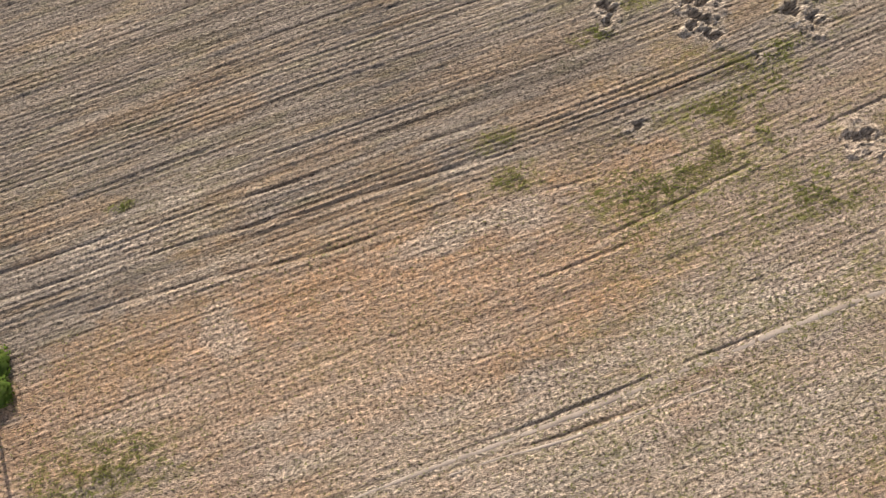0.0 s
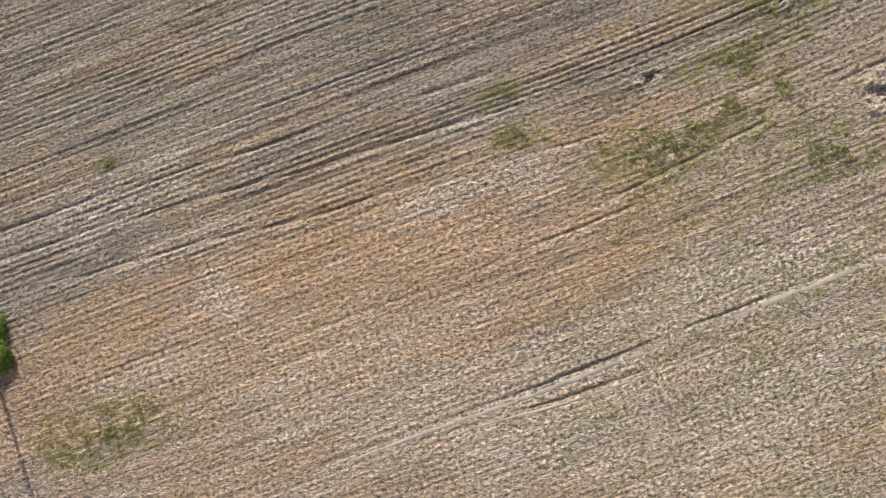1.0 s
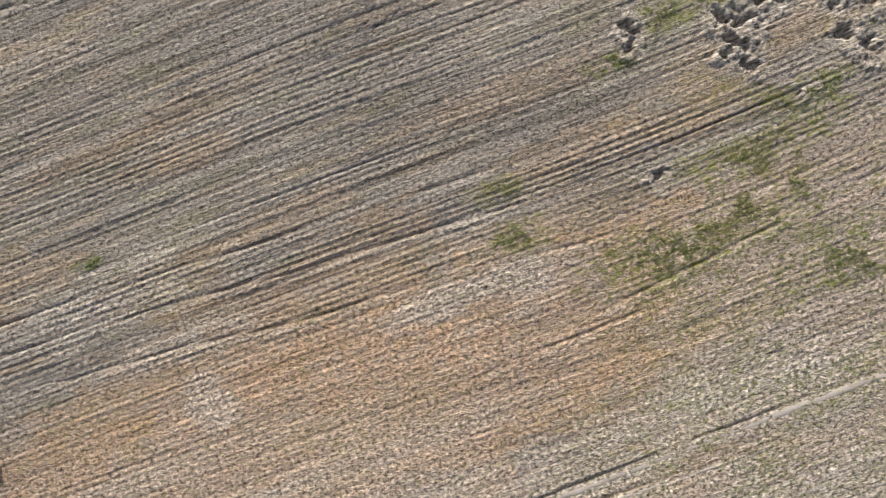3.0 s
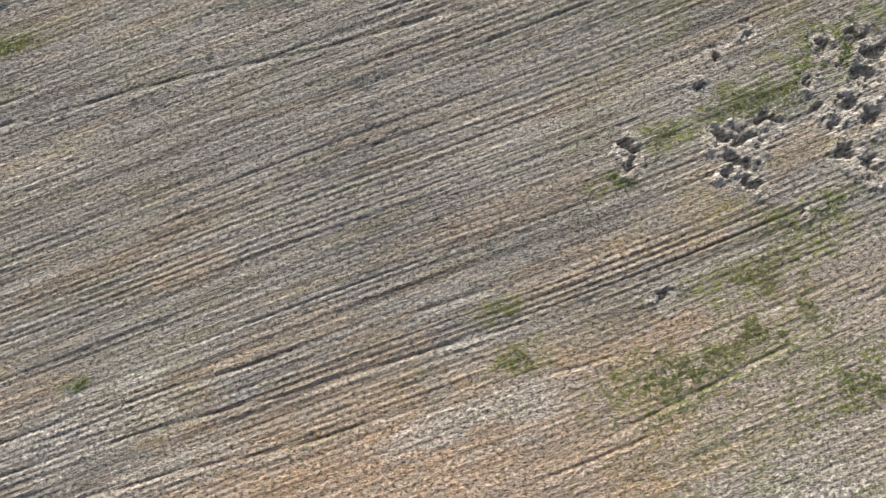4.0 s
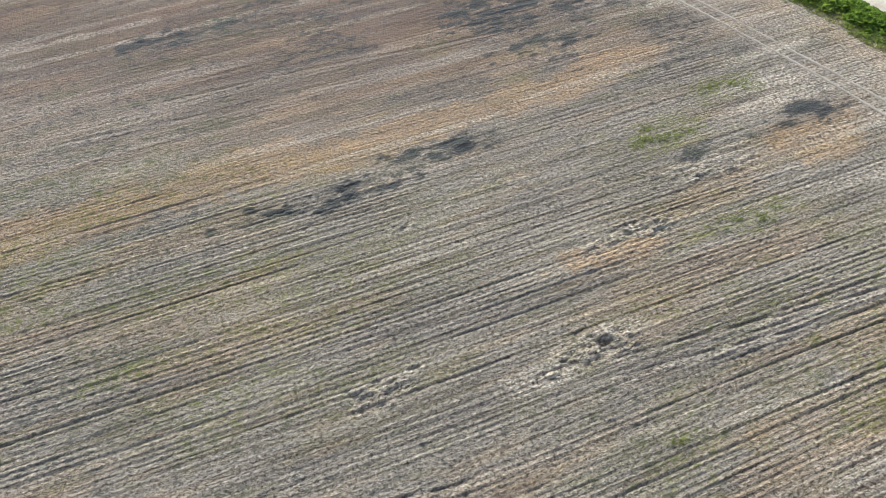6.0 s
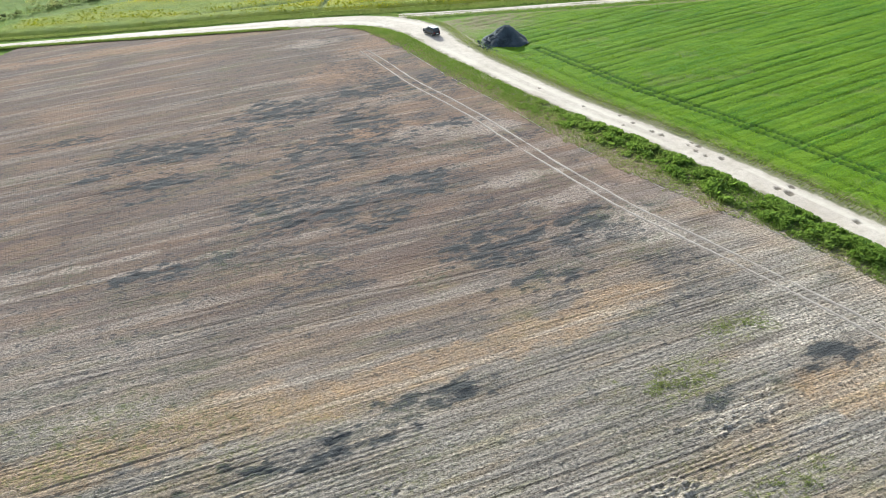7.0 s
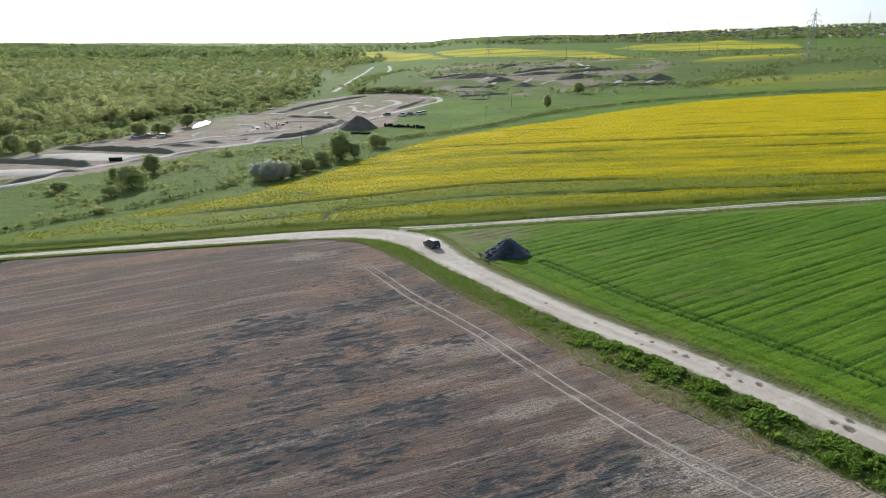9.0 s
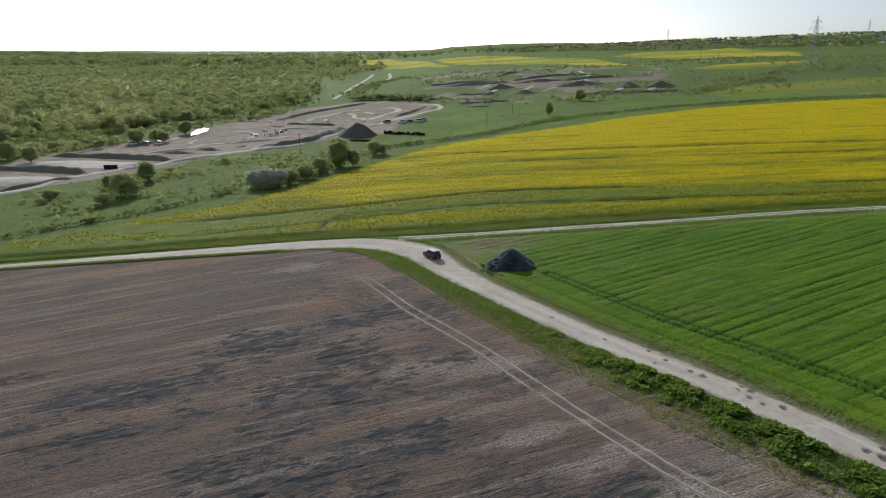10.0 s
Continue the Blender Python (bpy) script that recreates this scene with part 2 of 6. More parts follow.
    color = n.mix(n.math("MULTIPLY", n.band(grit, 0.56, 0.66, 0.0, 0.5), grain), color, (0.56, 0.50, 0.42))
    # Further far darkening in the colour, in place of backlit shading
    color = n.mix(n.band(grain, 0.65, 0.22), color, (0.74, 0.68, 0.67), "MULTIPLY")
    torn = n.math("ADD", dark, n.math("ADD", n.math("MULTIPLY", n.math("SUBTRACT", fleck, 0.5), 2.2), n.math("MULTIPLY", n.math("SUBTRACT", mid, 0.5), 1.6)))
    color = n.mix(n.math("ADD", n.math("MULTIPLY", dark, 0.3), n.band(torn, 0.42, 0.82, 0.0, 0.63)), color, (0.062, 0.067, 0.072))
    color = n.mix(n.math("MULTIPLY", green, n.band(n.math("ADD", n.math("MULTIPLY", mid, 0.6), n.math("ADD", n.math("MULTIPLY", fleck, 0.6), n.math("MULTIPLY", tuft, 0.7))), 0.90, 1.12, 0.0, 0.9)), color, (0.215, 0.225, 0.065))
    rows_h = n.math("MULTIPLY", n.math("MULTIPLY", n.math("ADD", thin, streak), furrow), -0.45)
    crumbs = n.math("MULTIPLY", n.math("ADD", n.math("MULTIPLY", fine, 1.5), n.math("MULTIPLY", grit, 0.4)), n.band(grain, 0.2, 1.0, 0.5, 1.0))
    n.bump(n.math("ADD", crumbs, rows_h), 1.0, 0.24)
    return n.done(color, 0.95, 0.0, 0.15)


def land_material():
    n = Nodes("rough_grassland")
    dirt, scrub, crop, wood = n.cover()
    wide, mid, fine = n.noise(0.02, 4), n.noise(0.15, 5, 0.65), n.noise(2.2, 4, 0.7)
    color = n.mix(n.band(wide, 0.38, 0.62), (0.12, 0.20, 0.035), (0.19, 0.28, 0.055))
    color = n.mix(n.band(mid, 0.45, 0.7, 0.0, 0.7), color, (0.09, 0.125, 0.04))
    color = n.mix(n.band(fine, 0.5, 0.75, 0.0, 0.5), color, (0.23, 0.30, 0.07))
    color = n.mix(n.math("MULTIPLY", scrub, n.band(mid, 0.3, 0.6, 0.4, 1.0)), color, (0.175, 0.222, 0.08))
    color = n.mix(n.math("MULTIPLY", crop, n.band(mid, 0.3, 0.5, 0.6, 1.0)), color, (0.62, 0.55, 0.03))
    lumps = n.noise(0.55, 4, 0.65)
    color = n.mix(n.math("MULTIPLY", scrub, n.band(lumps, 0.50, 0.66, 0.0, 0.75)), color, (0.085, 0.115, 0.04))
    color = n.mix(n.math("MULTIPLY", scrub, n.band(lumps, 0.46, 0.34, 0.0, 0.6)), color, (0.25, 0.255, 0.095))
    bare = n.mix(n.band(mid, 0.35, 0.65), (0.29, 0.228, 0.188), (0.44, 0.355, 0.29))
    color = n.mix(n.math("MULTIPLY", dirt, n.band(mid, 0.25, 0.45, 0.6, 1.0)), color, bare)
    color = n.mix(wood, color, (0.21, 0.25, 0.10))
    n.bump(n.math("ADD", mid, n.math("MULTIPLY", fine, 0.4)), 0.8, 0.5)
    return n.done(color, 0.95, 0.0, 0.04)


def road_material():
    n = Nodes("pale_dirt_road")
    wet, edge, rut, _ = n.cover()
    wide, mid, fine = n.noise(0.12, 4), n.noise(0.9, 5, 0.65), n.noise(9, 4, 0.7)
    color = n.mix(n.band(wide, 0.35, 0.65), (0.55, 0.475, 0.405), (0.69, 0.61, 0.53))
    color = n.mix(n.band(mid, 0.44, 0.66, 0.0, 0.7), color, (0.46, 0.385, 0.31))
    color = n.mix(n.band(fine, 0.5, 0.4, 0.0, 0.5), color, (0.36, 0.31, 0.26))
    color = n.mix(rut, color, (0.68, 0.62, 0.53))
    color = n.mix(n.math("MULTIPLY", edge, n.band(mid, 0.35, 0.55, 0.3, 1.0)), color, (0.19, 0.18, 0.10))
    color = n.mix(wet, color, (0.14, 0.115, 0.09))
    n.bump(n.math("ADD", mid, n.math("MULTIPLY", fine, 0.4)), 0.6, 0.08)
    return n.done(color, 0.92, 0.0, 0.2)


def wheat_material():
    n = Nodes("young_wheat")
    gap, track, lush, _ = n.cover()
    row = n.noise(1.0, 4, 0.6, n.mapped((0.06, 1.3, 1), 29))
    wide, mid, fine = n.noise(0.035, 4), n.noise(0.5, 4), n.noise(5, 4, 0.7)
    color = n.mix(n.band(wide, 0.38, 0.62), (0.112, 0.205, 0.012), (0.155, 0.268, 0.017))
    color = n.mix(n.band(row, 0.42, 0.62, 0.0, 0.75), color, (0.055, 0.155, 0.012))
    color = n.mix(n.band(mid, 0.5, 0.75, 0.0, 0.25), color, (0.25, 0.45, 0.04))
    # Gaps between the blades, their shade put into the colour
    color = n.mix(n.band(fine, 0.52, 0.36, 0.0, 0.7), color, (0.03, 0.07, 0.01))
    color = n.mix(n.math("MULTIPLY", lush, 0.4), color, (0.20, 0.29, 0.02))
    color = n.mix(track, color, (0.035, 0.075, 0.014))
    color = n.mix(n.math("MULTIPLY", gap, n.band(mid, 0.35, 0.55, 0.2, 1.0)), color, (0.21, 0.19, 0.10))
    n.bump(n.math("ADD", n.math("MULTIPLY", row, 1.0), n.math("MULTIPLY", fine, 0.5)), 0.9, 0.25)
    return n.done(color, 0.85, 0.0, 0.06)


def rape_material():
    n = Nodes("rapeseed_canopy")
    bloom, lane, _, _ = n.cover()
    mid, fine = n.noise(0.4, 4), n.noise(3.2, 4, 0.75)
    color = n.mix(n.band(mid, 0.35, 0.65), (0.10, 0.16, 0.02), (0.15, 0.22, 0.03))
    color = n.mix(n.math("MULTIPLY", bloom, n.band(fine, 0.3, 0.55, 0.5, 1.0)), color, (0.66, 0.535, 0.006))
    # Hollows between the flower heads are shaded in the colour
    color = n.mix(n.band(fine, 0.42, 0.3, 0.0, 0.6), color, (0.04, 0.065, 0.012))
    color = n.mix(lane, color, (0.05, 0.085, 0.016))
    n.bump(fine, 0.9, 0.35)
    return n.done(color, 0.85, 0.0, 0.05)


SOIL, LAND, ROAD, WHEAT, RAPE = soil_material(), land_material(), road_material(), wheat_material(), rape_material()
GRASS_LEAF = leaves("verge_leaf", (0.09, 0.165, 0.04), (0.19, 0.295, 0.07), (0.33, 0.31, 0.145), 0.5)
WHEAT_LEAF = leaves("wheat_leaf", (0.11, 0.225, 0.014), (0.20, 0.37, 0.024), (0.29, 0.44, 0.032), 0.45)
RAPE_LEAF = leaves("rape_flower", (0.10, 0.16, 0.02), (0.18, 0.26, 0.03), (0.75, 0.62, 0.005), 0.45, 0.0)
TREE_LEAF = leaves("tree_leaf", (0.30, 0.36, 0.16), (0.42, 0.47, 0.215), (0.62, 0.60, 0.29), 0.6, 0.3, 0.51)
BARK = plain("bark", (0.07, 0.055, 0.04), (0.16, 0.13, 0.10), 0.9)
CLOD = plain("dry_clod", (0.26, 0.235, 0.205), (0.44, 0.40, 0.355), 0.95, 0.0, 5.0)
DUST = plain("wheel_worn_dust", (0.27, 0.235, 0.205), (0.50, 0.445, 0.39), 0.95, 0.0, 2.5)
PALE_DUST = plain("pale_trodden_earth", (0.33, 0.28, 0.24), (0.50, 0.44, 0.385), 0.95, 0.0, 3.0)
SAND = plain("track_sand", (0.46, 0.41, 0.35), (0.64, 0.585, 0.51), 0.95, 0.0, 0.6)
BERM = plain("dark_earth_bank", (0.15, 0.145, 0.095), (0.28, 0.265, 0.185), 0.95, 0.0, 1.5)

# ---- outlines of the plan ----
MAIN_ROAD = [(72.5, 40.3, 4.6), (53.4, 76.3, 4.7), (44.4, 91.6, 4.7), (39.6, 99.6, 4.8), (34.0, 108.3, 4.8), (28.2, 116.8, 4.9), (22.4, 124.3, 5.0), (17.3, 131.3, 5.1), (9.8, 143.0, 5.2), (5.4, 150.2, 5.4), (0.0, 159.4, 6.4),
             (-7.6, 174, 8.6), (-18.5, 181.3, 8), (-33, 182.2, 7), (-48, 180.7, 6), (-71, 178, 4.6), (-94, 174.5, 3.2), (-150, 166, 3.2)]
SIDE_ROAD = [(-12, 184, 4), (6.7, 185, 3.3), (25.5, 186.5, 3.7), (51, 188.5, 3.4), (77, 191.1, 3.8), (99, 192, 3.4), (180, 196, 3.4), (330, 203, 3.4)]
FIELD_EDGE = [(72, 24), (55, 58), (45, 77), (40.6, 84.2), (36, 90.2), (31.6, 95.2), (27, 100.2), (23, 105.9), (19, 111.6), (14.5, 118.6), (9.1, 128.2), (0.2, 142.6), (-8.7, 158.8), (-14.1, 167.5), (-19.7, 174.8), (-28, 178), (-48, 176.6), (-71, 174.9), (-94, 172.2), (-150, 163.5)]
RAPE_OUTLINE = [(-106, 178), (-78.8, 182.4), (-52.7, 187.2), (-31, 189.6), (0.5, 190.6), (26.5, 193), (53, 194.6), (101, 197.2), (200, 202), (400, 213),
                (470, 462), (268, 461), (217, 461), (150, 446), (93.5, 413), (57, 382.5), (27, 361), (-0.5, 338), (-18, 315), (-33.5, 280.5), (-45, 256), (-63, 226), (-86.6, 207.5), (-106, 192.4)]
WHEAT_OUTLINE = [(75, 46), (56.6, 78), (47.4, 93.4), (42.5, 101.4), (36.9, 110.1), (31.1, 118.8), (25.3, 126.3), (20.3, 133.2), (12.8, 144.8), (8.6, 151.8), (3.6, 164.6), (-3.0, 178), (6.7, 182.2), (25.5, 183.4), (51, 185.6), (77, 188), (99, 189.2), (180, 193), (400, 203), (400, 46)]
main_line = curve_points(MAIN_ROAD, 5.0)
main_way = np.gradient(main_line[:, :2], axis=0)
main_way /= np.linalg.norm(main_way, axis=1)[:, None]
# the soil runs up to the weeds beside the road
SOIL_EDGE = [(x - d * (w / 2 + 2.0), y + c * (w / 2 + 2.0)) for (x, y, w), (c, d) in zip(main_line.tolist(), main_way.tolist()) if y < 168 and x > -20] + [(x, y + 0.6) for x, y in FIELD_EDGE if y > 170]
main_xy = [tuple(p[:2]) for p in curve_points(MAIN_ROAD, 6.0)]

# ---- the land: one sheet to the horizon ----
def steps(parts):
    out = [np.arange(a, b, s) for a, b, s in parts]
    return np.concatenate(out + [np.array([parts[-1][1]])])


gx = steps([(-4600, -1400, 100), (-1400, -600, 40), (-600, -260, 12), (-260, 260, 4), (260, 700, 12), (700, 1500, 40), (1500, 4600, 100)])
gy = steps([(-400, -60, 20), (-60, 260, 4.5), (260, 800, 4), (800, 1300, 12), (1300, 2200, 40), (2200, 4700, 80)])
GX, GY = np.meshgrid(gx, gy)
GZ = terrain(GX, GY)
near = smooth(700, 400, np.hypot(GX, GY - 150))
field_dip = inside(GX, GY, FIELD_EDGE + [(-150, -60), (72, -60)]) & (away(GX, GY, FIELD_EDGE) > 9)
GZ = GZ - 0.14 * near - 0.25 * (inside(GX, GY, FIELD_EDGE + [(-150, -60), (72, -60)]) & (away(GX, GY, FIELD_EDGE) > 2)) - 0.55 * field_dip + near * 0.10 * (fbm(GX / 9, GY / 9, 5, 3) - 0.5) * (away(GX, GY, main_xy) > 14)
MOTO = [(-190, 290), (-150, 262), (-122, 296), (-104, 340), (-82, 358), (-60, 392), (-36, 400), (-34, 470), (-20, 520), (-14, 590), (-40, 640), (-85, 662), (-130, 600), (-140, 520), (-168, 470), (-175, 400), (-200, 330)]
TRACK_FIELD = [(20, 600), (60, 560), (140, 600), (215, 640), (240, 760), (190, 1000), (60, 1040), (-40, 900), (-60, 720)]
dirt = inside(GX, GY, MOTO) * (0.72 + 0.28 * smooth(0.42, 0.55, fbm(GX / 22, GY / 30, 8)))
dirt = np.maximum(dirt, inside(GX, GY, TRACK_FIELD) * smooth(0.44, 0.58, fbm(GX / 40, GY / 55, 11)) * 0.85)
infield = inside(GX, GY, [(-118, 512), (-104, 575), (-82, 640), (-50, 615), (-46, 520), (-74, 492)])
dirt = np.where(infield, 0.7, dirt)
meadow = inside(GX, GY, [(-24, 392), (-22, 470), (-6, 545), (-4, 580), (48, 560), (66, 505), (48, 440), (20, 405)])
dirt = np.where(meadow, 0.0, dirt)
verge = (away(GX, GY, main_xy) < 11) & (GY < 176) & (GX > -16)
dirt = np.maximum(dirt, 0.6 * verge)
scrub = smooth(0.50, 0.62, fbm(GX / 30, GY / 40, 21)) * (~meadow) * smooth(195, 230, GY)
scrub = np.maximum(scrub, 0.6 * smooth(-12, -30, GX) * smooth(186, 200, GY) * smooth(420, 380, GY))
scrub = np.maximum(scrub, 0.75 * inside(GX, GY, [(-60, 570), (60, 545), (260, 560), (520, 700), (700, 1000), (400, 1020), (60, 1100), (-100, 900)]))
CROPS = [[(190, 562), (240, 615), (374, 632), (420, 600), (294, 505), (199, 519)], [(-362, 1720), (-447, 2244), (-228, 2460), (-62, 1770), (-3, 1278), (-134, 1605)], [(-49, 1809), (73, 1920), (268, 1350), (237, 840), (183, 1158), (-3, 1428)],
         [(310, 1397), (444, 1688), (827, 2068), (721, 1512), (602, 1228), (385, 1216)], [(249, 771), (314, 812), (384, 800), (370, 757), (288, 742)]]
crop = np.zeros_like(GX)
for outline in CROPS:
    crop = np.maximum(crop, (0.35 if outline[0][1] < 600 else 1.0) * inside(GX, GY, outline) * (0.35 + 0.65 * smooth(0.4, 0.6, fbm(GX / 300, GY / 50, 31))))
WOOD_EDGE = [(-262, 350), (-246, 401), (-186, 505), (-158, 568), (-140, 680), (-165, 900), (-190, 1300), (-160, 1750), (-900, 2700), (-4600, 3300), (-4600, 350)]
wood = inside(GX, GY, WOOD_EDGE) * 0.8
cover = np.stack([dirt, scrub, crop, wood], -1).reshape(-1, 4)
ground = new("ground", mesh_np("ground", np.stack([GX, GY, GZ], -1).reshape(-1, 3), grid_faces(*GX.shape), LAND, True, cover))
tagged(ground, "rolling green grassland with scrub, bare earth and distant crops", "ground", kind="structure")

# ---- the ploughed stubble field ----
TURN = radians(20.3)
STRAW = [(-12, 6, 14, 5), (-3, 4, 13, 5), (5, 6, 10, 4), (-24, -3, 9, 3.5), (-23, 2, 6, 3), (-16.6, 20.2, 2.4, 0.8), (-6.8, 13, 6, 1.6), (-29, 11, 4, 2), (9, 20.5, 6, 1), (16.3, 22.7, 5, 1.2), (12, 15.2, 4, 1.2),
         (-34, 60.5, 13, 2.2), (-18, 66.5, 10, 2.2), (-5, 71, 10, 1.8), (9.7, 76.8, 10, 1.8), (17, 81, 4, 1.5), (32, 69, 4, 2), (-19, 149, 7, 5), (-15, 160, 6, 5), (-13, 121, 5, 1.5), (24, 41, 7, 1.0), (26, 44, 6, 1.5), (-60, 170, 40, 2.2), (12.5, 57, 3.5, 1.0)]
GREEN = [(20.7, 16.5, 6, 2.2), (14.6, 13.5, 4, 2.2), (20.2, 20, 5, 1.4), (3.8, 17.6, 1.8, 0.7), (-23, -6, 5, 2.2), (26, 13.5, 4, 2), (4.6, 14.4, 2, 1), (20.6, 31.6, 4.6, 1.8), (21, 17.8, 3, 1.5), (15, 42, 0.9, 0.5), (-23.7, 12.5, 1, 0.4),
         (-30, 35.7, 3, 0.8), (26, 34.5, 4, 3), (19, 70, 4.5, 2), (24, 60, 4.5, 1.2), (26, 76, 3, 1.5), (11, 26, 2, 0.8), (14, 29, 2, 0.8), (23, 24, 4, 1.2)]
DARK = [(-28.2, 130.3, 5, 4), (-15.2, 118, 8.5, 4.6), (-13, 125.2, 5.5, 4), (-11, 140, 9, 2.6), (-40, 118.3, 7.5, 3), (-35.7, 108.7, 8, 1.8), (-16.5, 106.5, 2.6, 1.4), (-14.6, 99.5, 7, 3), (-4.8, 105, 5, 2.6), (-49, 109.4, 3.5, 1.2), (-39.6, 102.8, 2.6, 1),
        (-8.6, 96.3, 4.5, 2), (-24.6, 100.5, 4, 1.6), (5.3, 91, 5, 3), (14.7, 94, 4, 1.5), (20.5, 97.8, 4, 1), (2, 124, 3, 1), (-1, 68.6, 5, 1.2), (-10, 63.5, 6, 1.0), (22.3, 67, 4, 1.6), (32.7, 72.4, 3, 1.2), (-58, 122, 5, 1.5), (-30, 88, 5, 1.2), (10, 84, 4, 1.2)]
# rough, lumpy dried places: place and radii
ROUGH = [(-4.6, 45.2, 2.2, 0.9), (-2.4, 46.6, 1.0, 0.6), (-4, 60, 1.2, 0.6), (11, 49, 2.4, 1.0), (8.5, 48.2, 1.5, 0.6), (7, 46.5, 1.0, 0.6), (12.4, 58, 1.6, 0.7), (15.6, 59.4, 1.9, 0.7), (22, 66, 3, 1.0), (24.5, 67.5, 2, 0.8), (-9.5, 39.5, 0.7, 0.5)]
PALE = [(9, -4.5, 9, 3.5), (-30, 165.8, 5, 2.0), (7.6, 105, 5, 1.2), (18.8, 93.3, 4, 2.5), (-41, 88.4, 13, 0.5), (4.7, 120.8, 4, 1.6), (-15.5, 3.2, 1.2, 2), (15.2, -2.7, 0.8, 1.2), (11, 49, 2.2, 1.0), (7, 46.5, 2, 0.8), (12.4, 58, 1.4, 0.7), (15.6, 59.4, 1.8, 0.7),
        (22, 66, 3, 0.8), (-23, 10, 6, 1.6), (20, 5, 7, 2.4), (18, -5, 9, 4), (-19, 6.5, 4, 1.2), (2, 10.8, 5, 0.9), (-2, 122, 5, 1.8), (14, 100, 4, 1.6), (22, 92, 3.5, 2.0), (31, 76, 4, 2.2), (-33, 88, 12, 0.4)]
# dug-up hollows: place and radius
PITS = [(18.0, 28.6, 0.9), (19.2, 28.3, 1.0), (18.6, 27.2, 0.8), (19.6, 26.8, 0.9), (18.3, 26.2, 0.6), (19.9, 25.6, 0.6), (20.4, 29.7, 0.6), (21.2, 29.6, 0.5), (12.0, 28.0, 0.6), (12.3, 27.0, 0.6), (19.9, 35.8, 0.5), (18.0, 34.2, 0.6), (16.7, 32.4, 0.5),
        (23.8, 32.2, 0.6), (24.6, 34.8, 0.7), (26.8, 35.6, 0.7), (28.0, 34.4, 0.9), (27.2, 32.6, 1.0), (26.2, 30.9, 0.7), (25.2, 29.6, 0.6), (27.4, 29.8, 0.9), (25.8, 27.6, 0.9), (27.2, 26.8, 0.9), (24.2, 30.6, 0.5), (22.7, 24.0, 0.3), (11.4, 49.2, 0.6), (13.9, 18.3, 0.6), (29.5, 17.5, 1.1)]
# ruts: from, to
RUTS = [(-32, 7.5, 2, 18.8), (-31.5, 5.6, 4, 16.6), (-26, 4.4, 10, 14.6), (4.0, 6.2, 12, 9.6), (10.9, 10.2, 31.7, 20.8), (-30.5, 29.9, 0.5, 37.4), (-30, 31.6, 0.5, 39), (12, 46.4, 31, 51.6), (13, 48.0, 31, 53.0), (-40, 70, -9.6, 79), (-27, 77.3, 9.6, 87.8), (-90, 166.3, -60, 169.4), (-62, 169.4, -29, 168.6), (-86.6, 161.3, -44, 165.7), (-50.6, 107.9, -32.4, 115.7), (-67, 127, -37, 139), (-52, 103, -22, 116)]


# wheel tracks across the stubble: x, y, width
STUBBLE_TRACKS = [[(-8, -8.4, 0.34), (-2, -6.0, 0.4), (6.3, -2.9, 0.46), (11.9, -0.6, 0.5), (15.7, 1.0, 0.5), (19.5, 2.5, 0.52), (23.3, 4.1, 0.56), (29.7, 6.6, 0.5), (36, 8.9, 0.46)],
                  [(0.5, -5.9, 0.2), (3.6, -4.8, 0.26), (8.1, -3.5, 0.28), (15.5, -0.8, 0.26), (18, 0.1, 0.2)]]


def furrow_axes(x, y):
    """Across and along the rows, which bend a little with the land."""
    warp = 0.9 * (fbm(x / 45, y / 45, 50, 2) - 0.5) + 0.0011 * np.clip(x, 0, 40) ** 2 * smooth(60, 36, y) - 0.00125 * np.clip(x + 20, None, 0) ** 2 * smooth(50, 100, y)
    s = y * math.cos(TURN) - x * math.sin(TURN) - warp
    return s, x * math.cos(TURN) + y * math.sin(TURN)


def furrow_depth(s):
    """The rows show less where straw and weeds cover them."""
    return 0.5 + 0.5 * smooth(8, 15, s) - 0.55 * smooth(58, 95, s)


def patches(x, y, rows, seed, soft=1.0, rag=2.6):
    s_cos, s_sin = math.cos(TURN), math.sin(TURN)
    out = np.zeros_like(x)
    ragged = 0.55 * (fbm(x / 3.2, y / 3.2, seed, 4) - 0.5) + 0.5 * (fbm(x / 1.1, y / 0.5, seed + 9, 3) - 0.5)
    for px, py, rx, ry in rows:
        near_patch = (np.abs(x - px) < rx * 2 + 3) & (np.abs(y - py) < rx + ry * 2 + 2)
        if near_patch.any():
            dx, dy = x[near_patch] - px, y[near_patch] - py
            d = np.hypot((dx * s_cos + dy * s_sin) / rx, (dy * s_cos - dx * s_sin) / ry)
            out[near_patch] = np.maximum(out[near_patch], smooth(1.15 + 0.3 * soft, 1.15 - 0.3 * soft, d + ragged[near_patch] * rag))
    return out


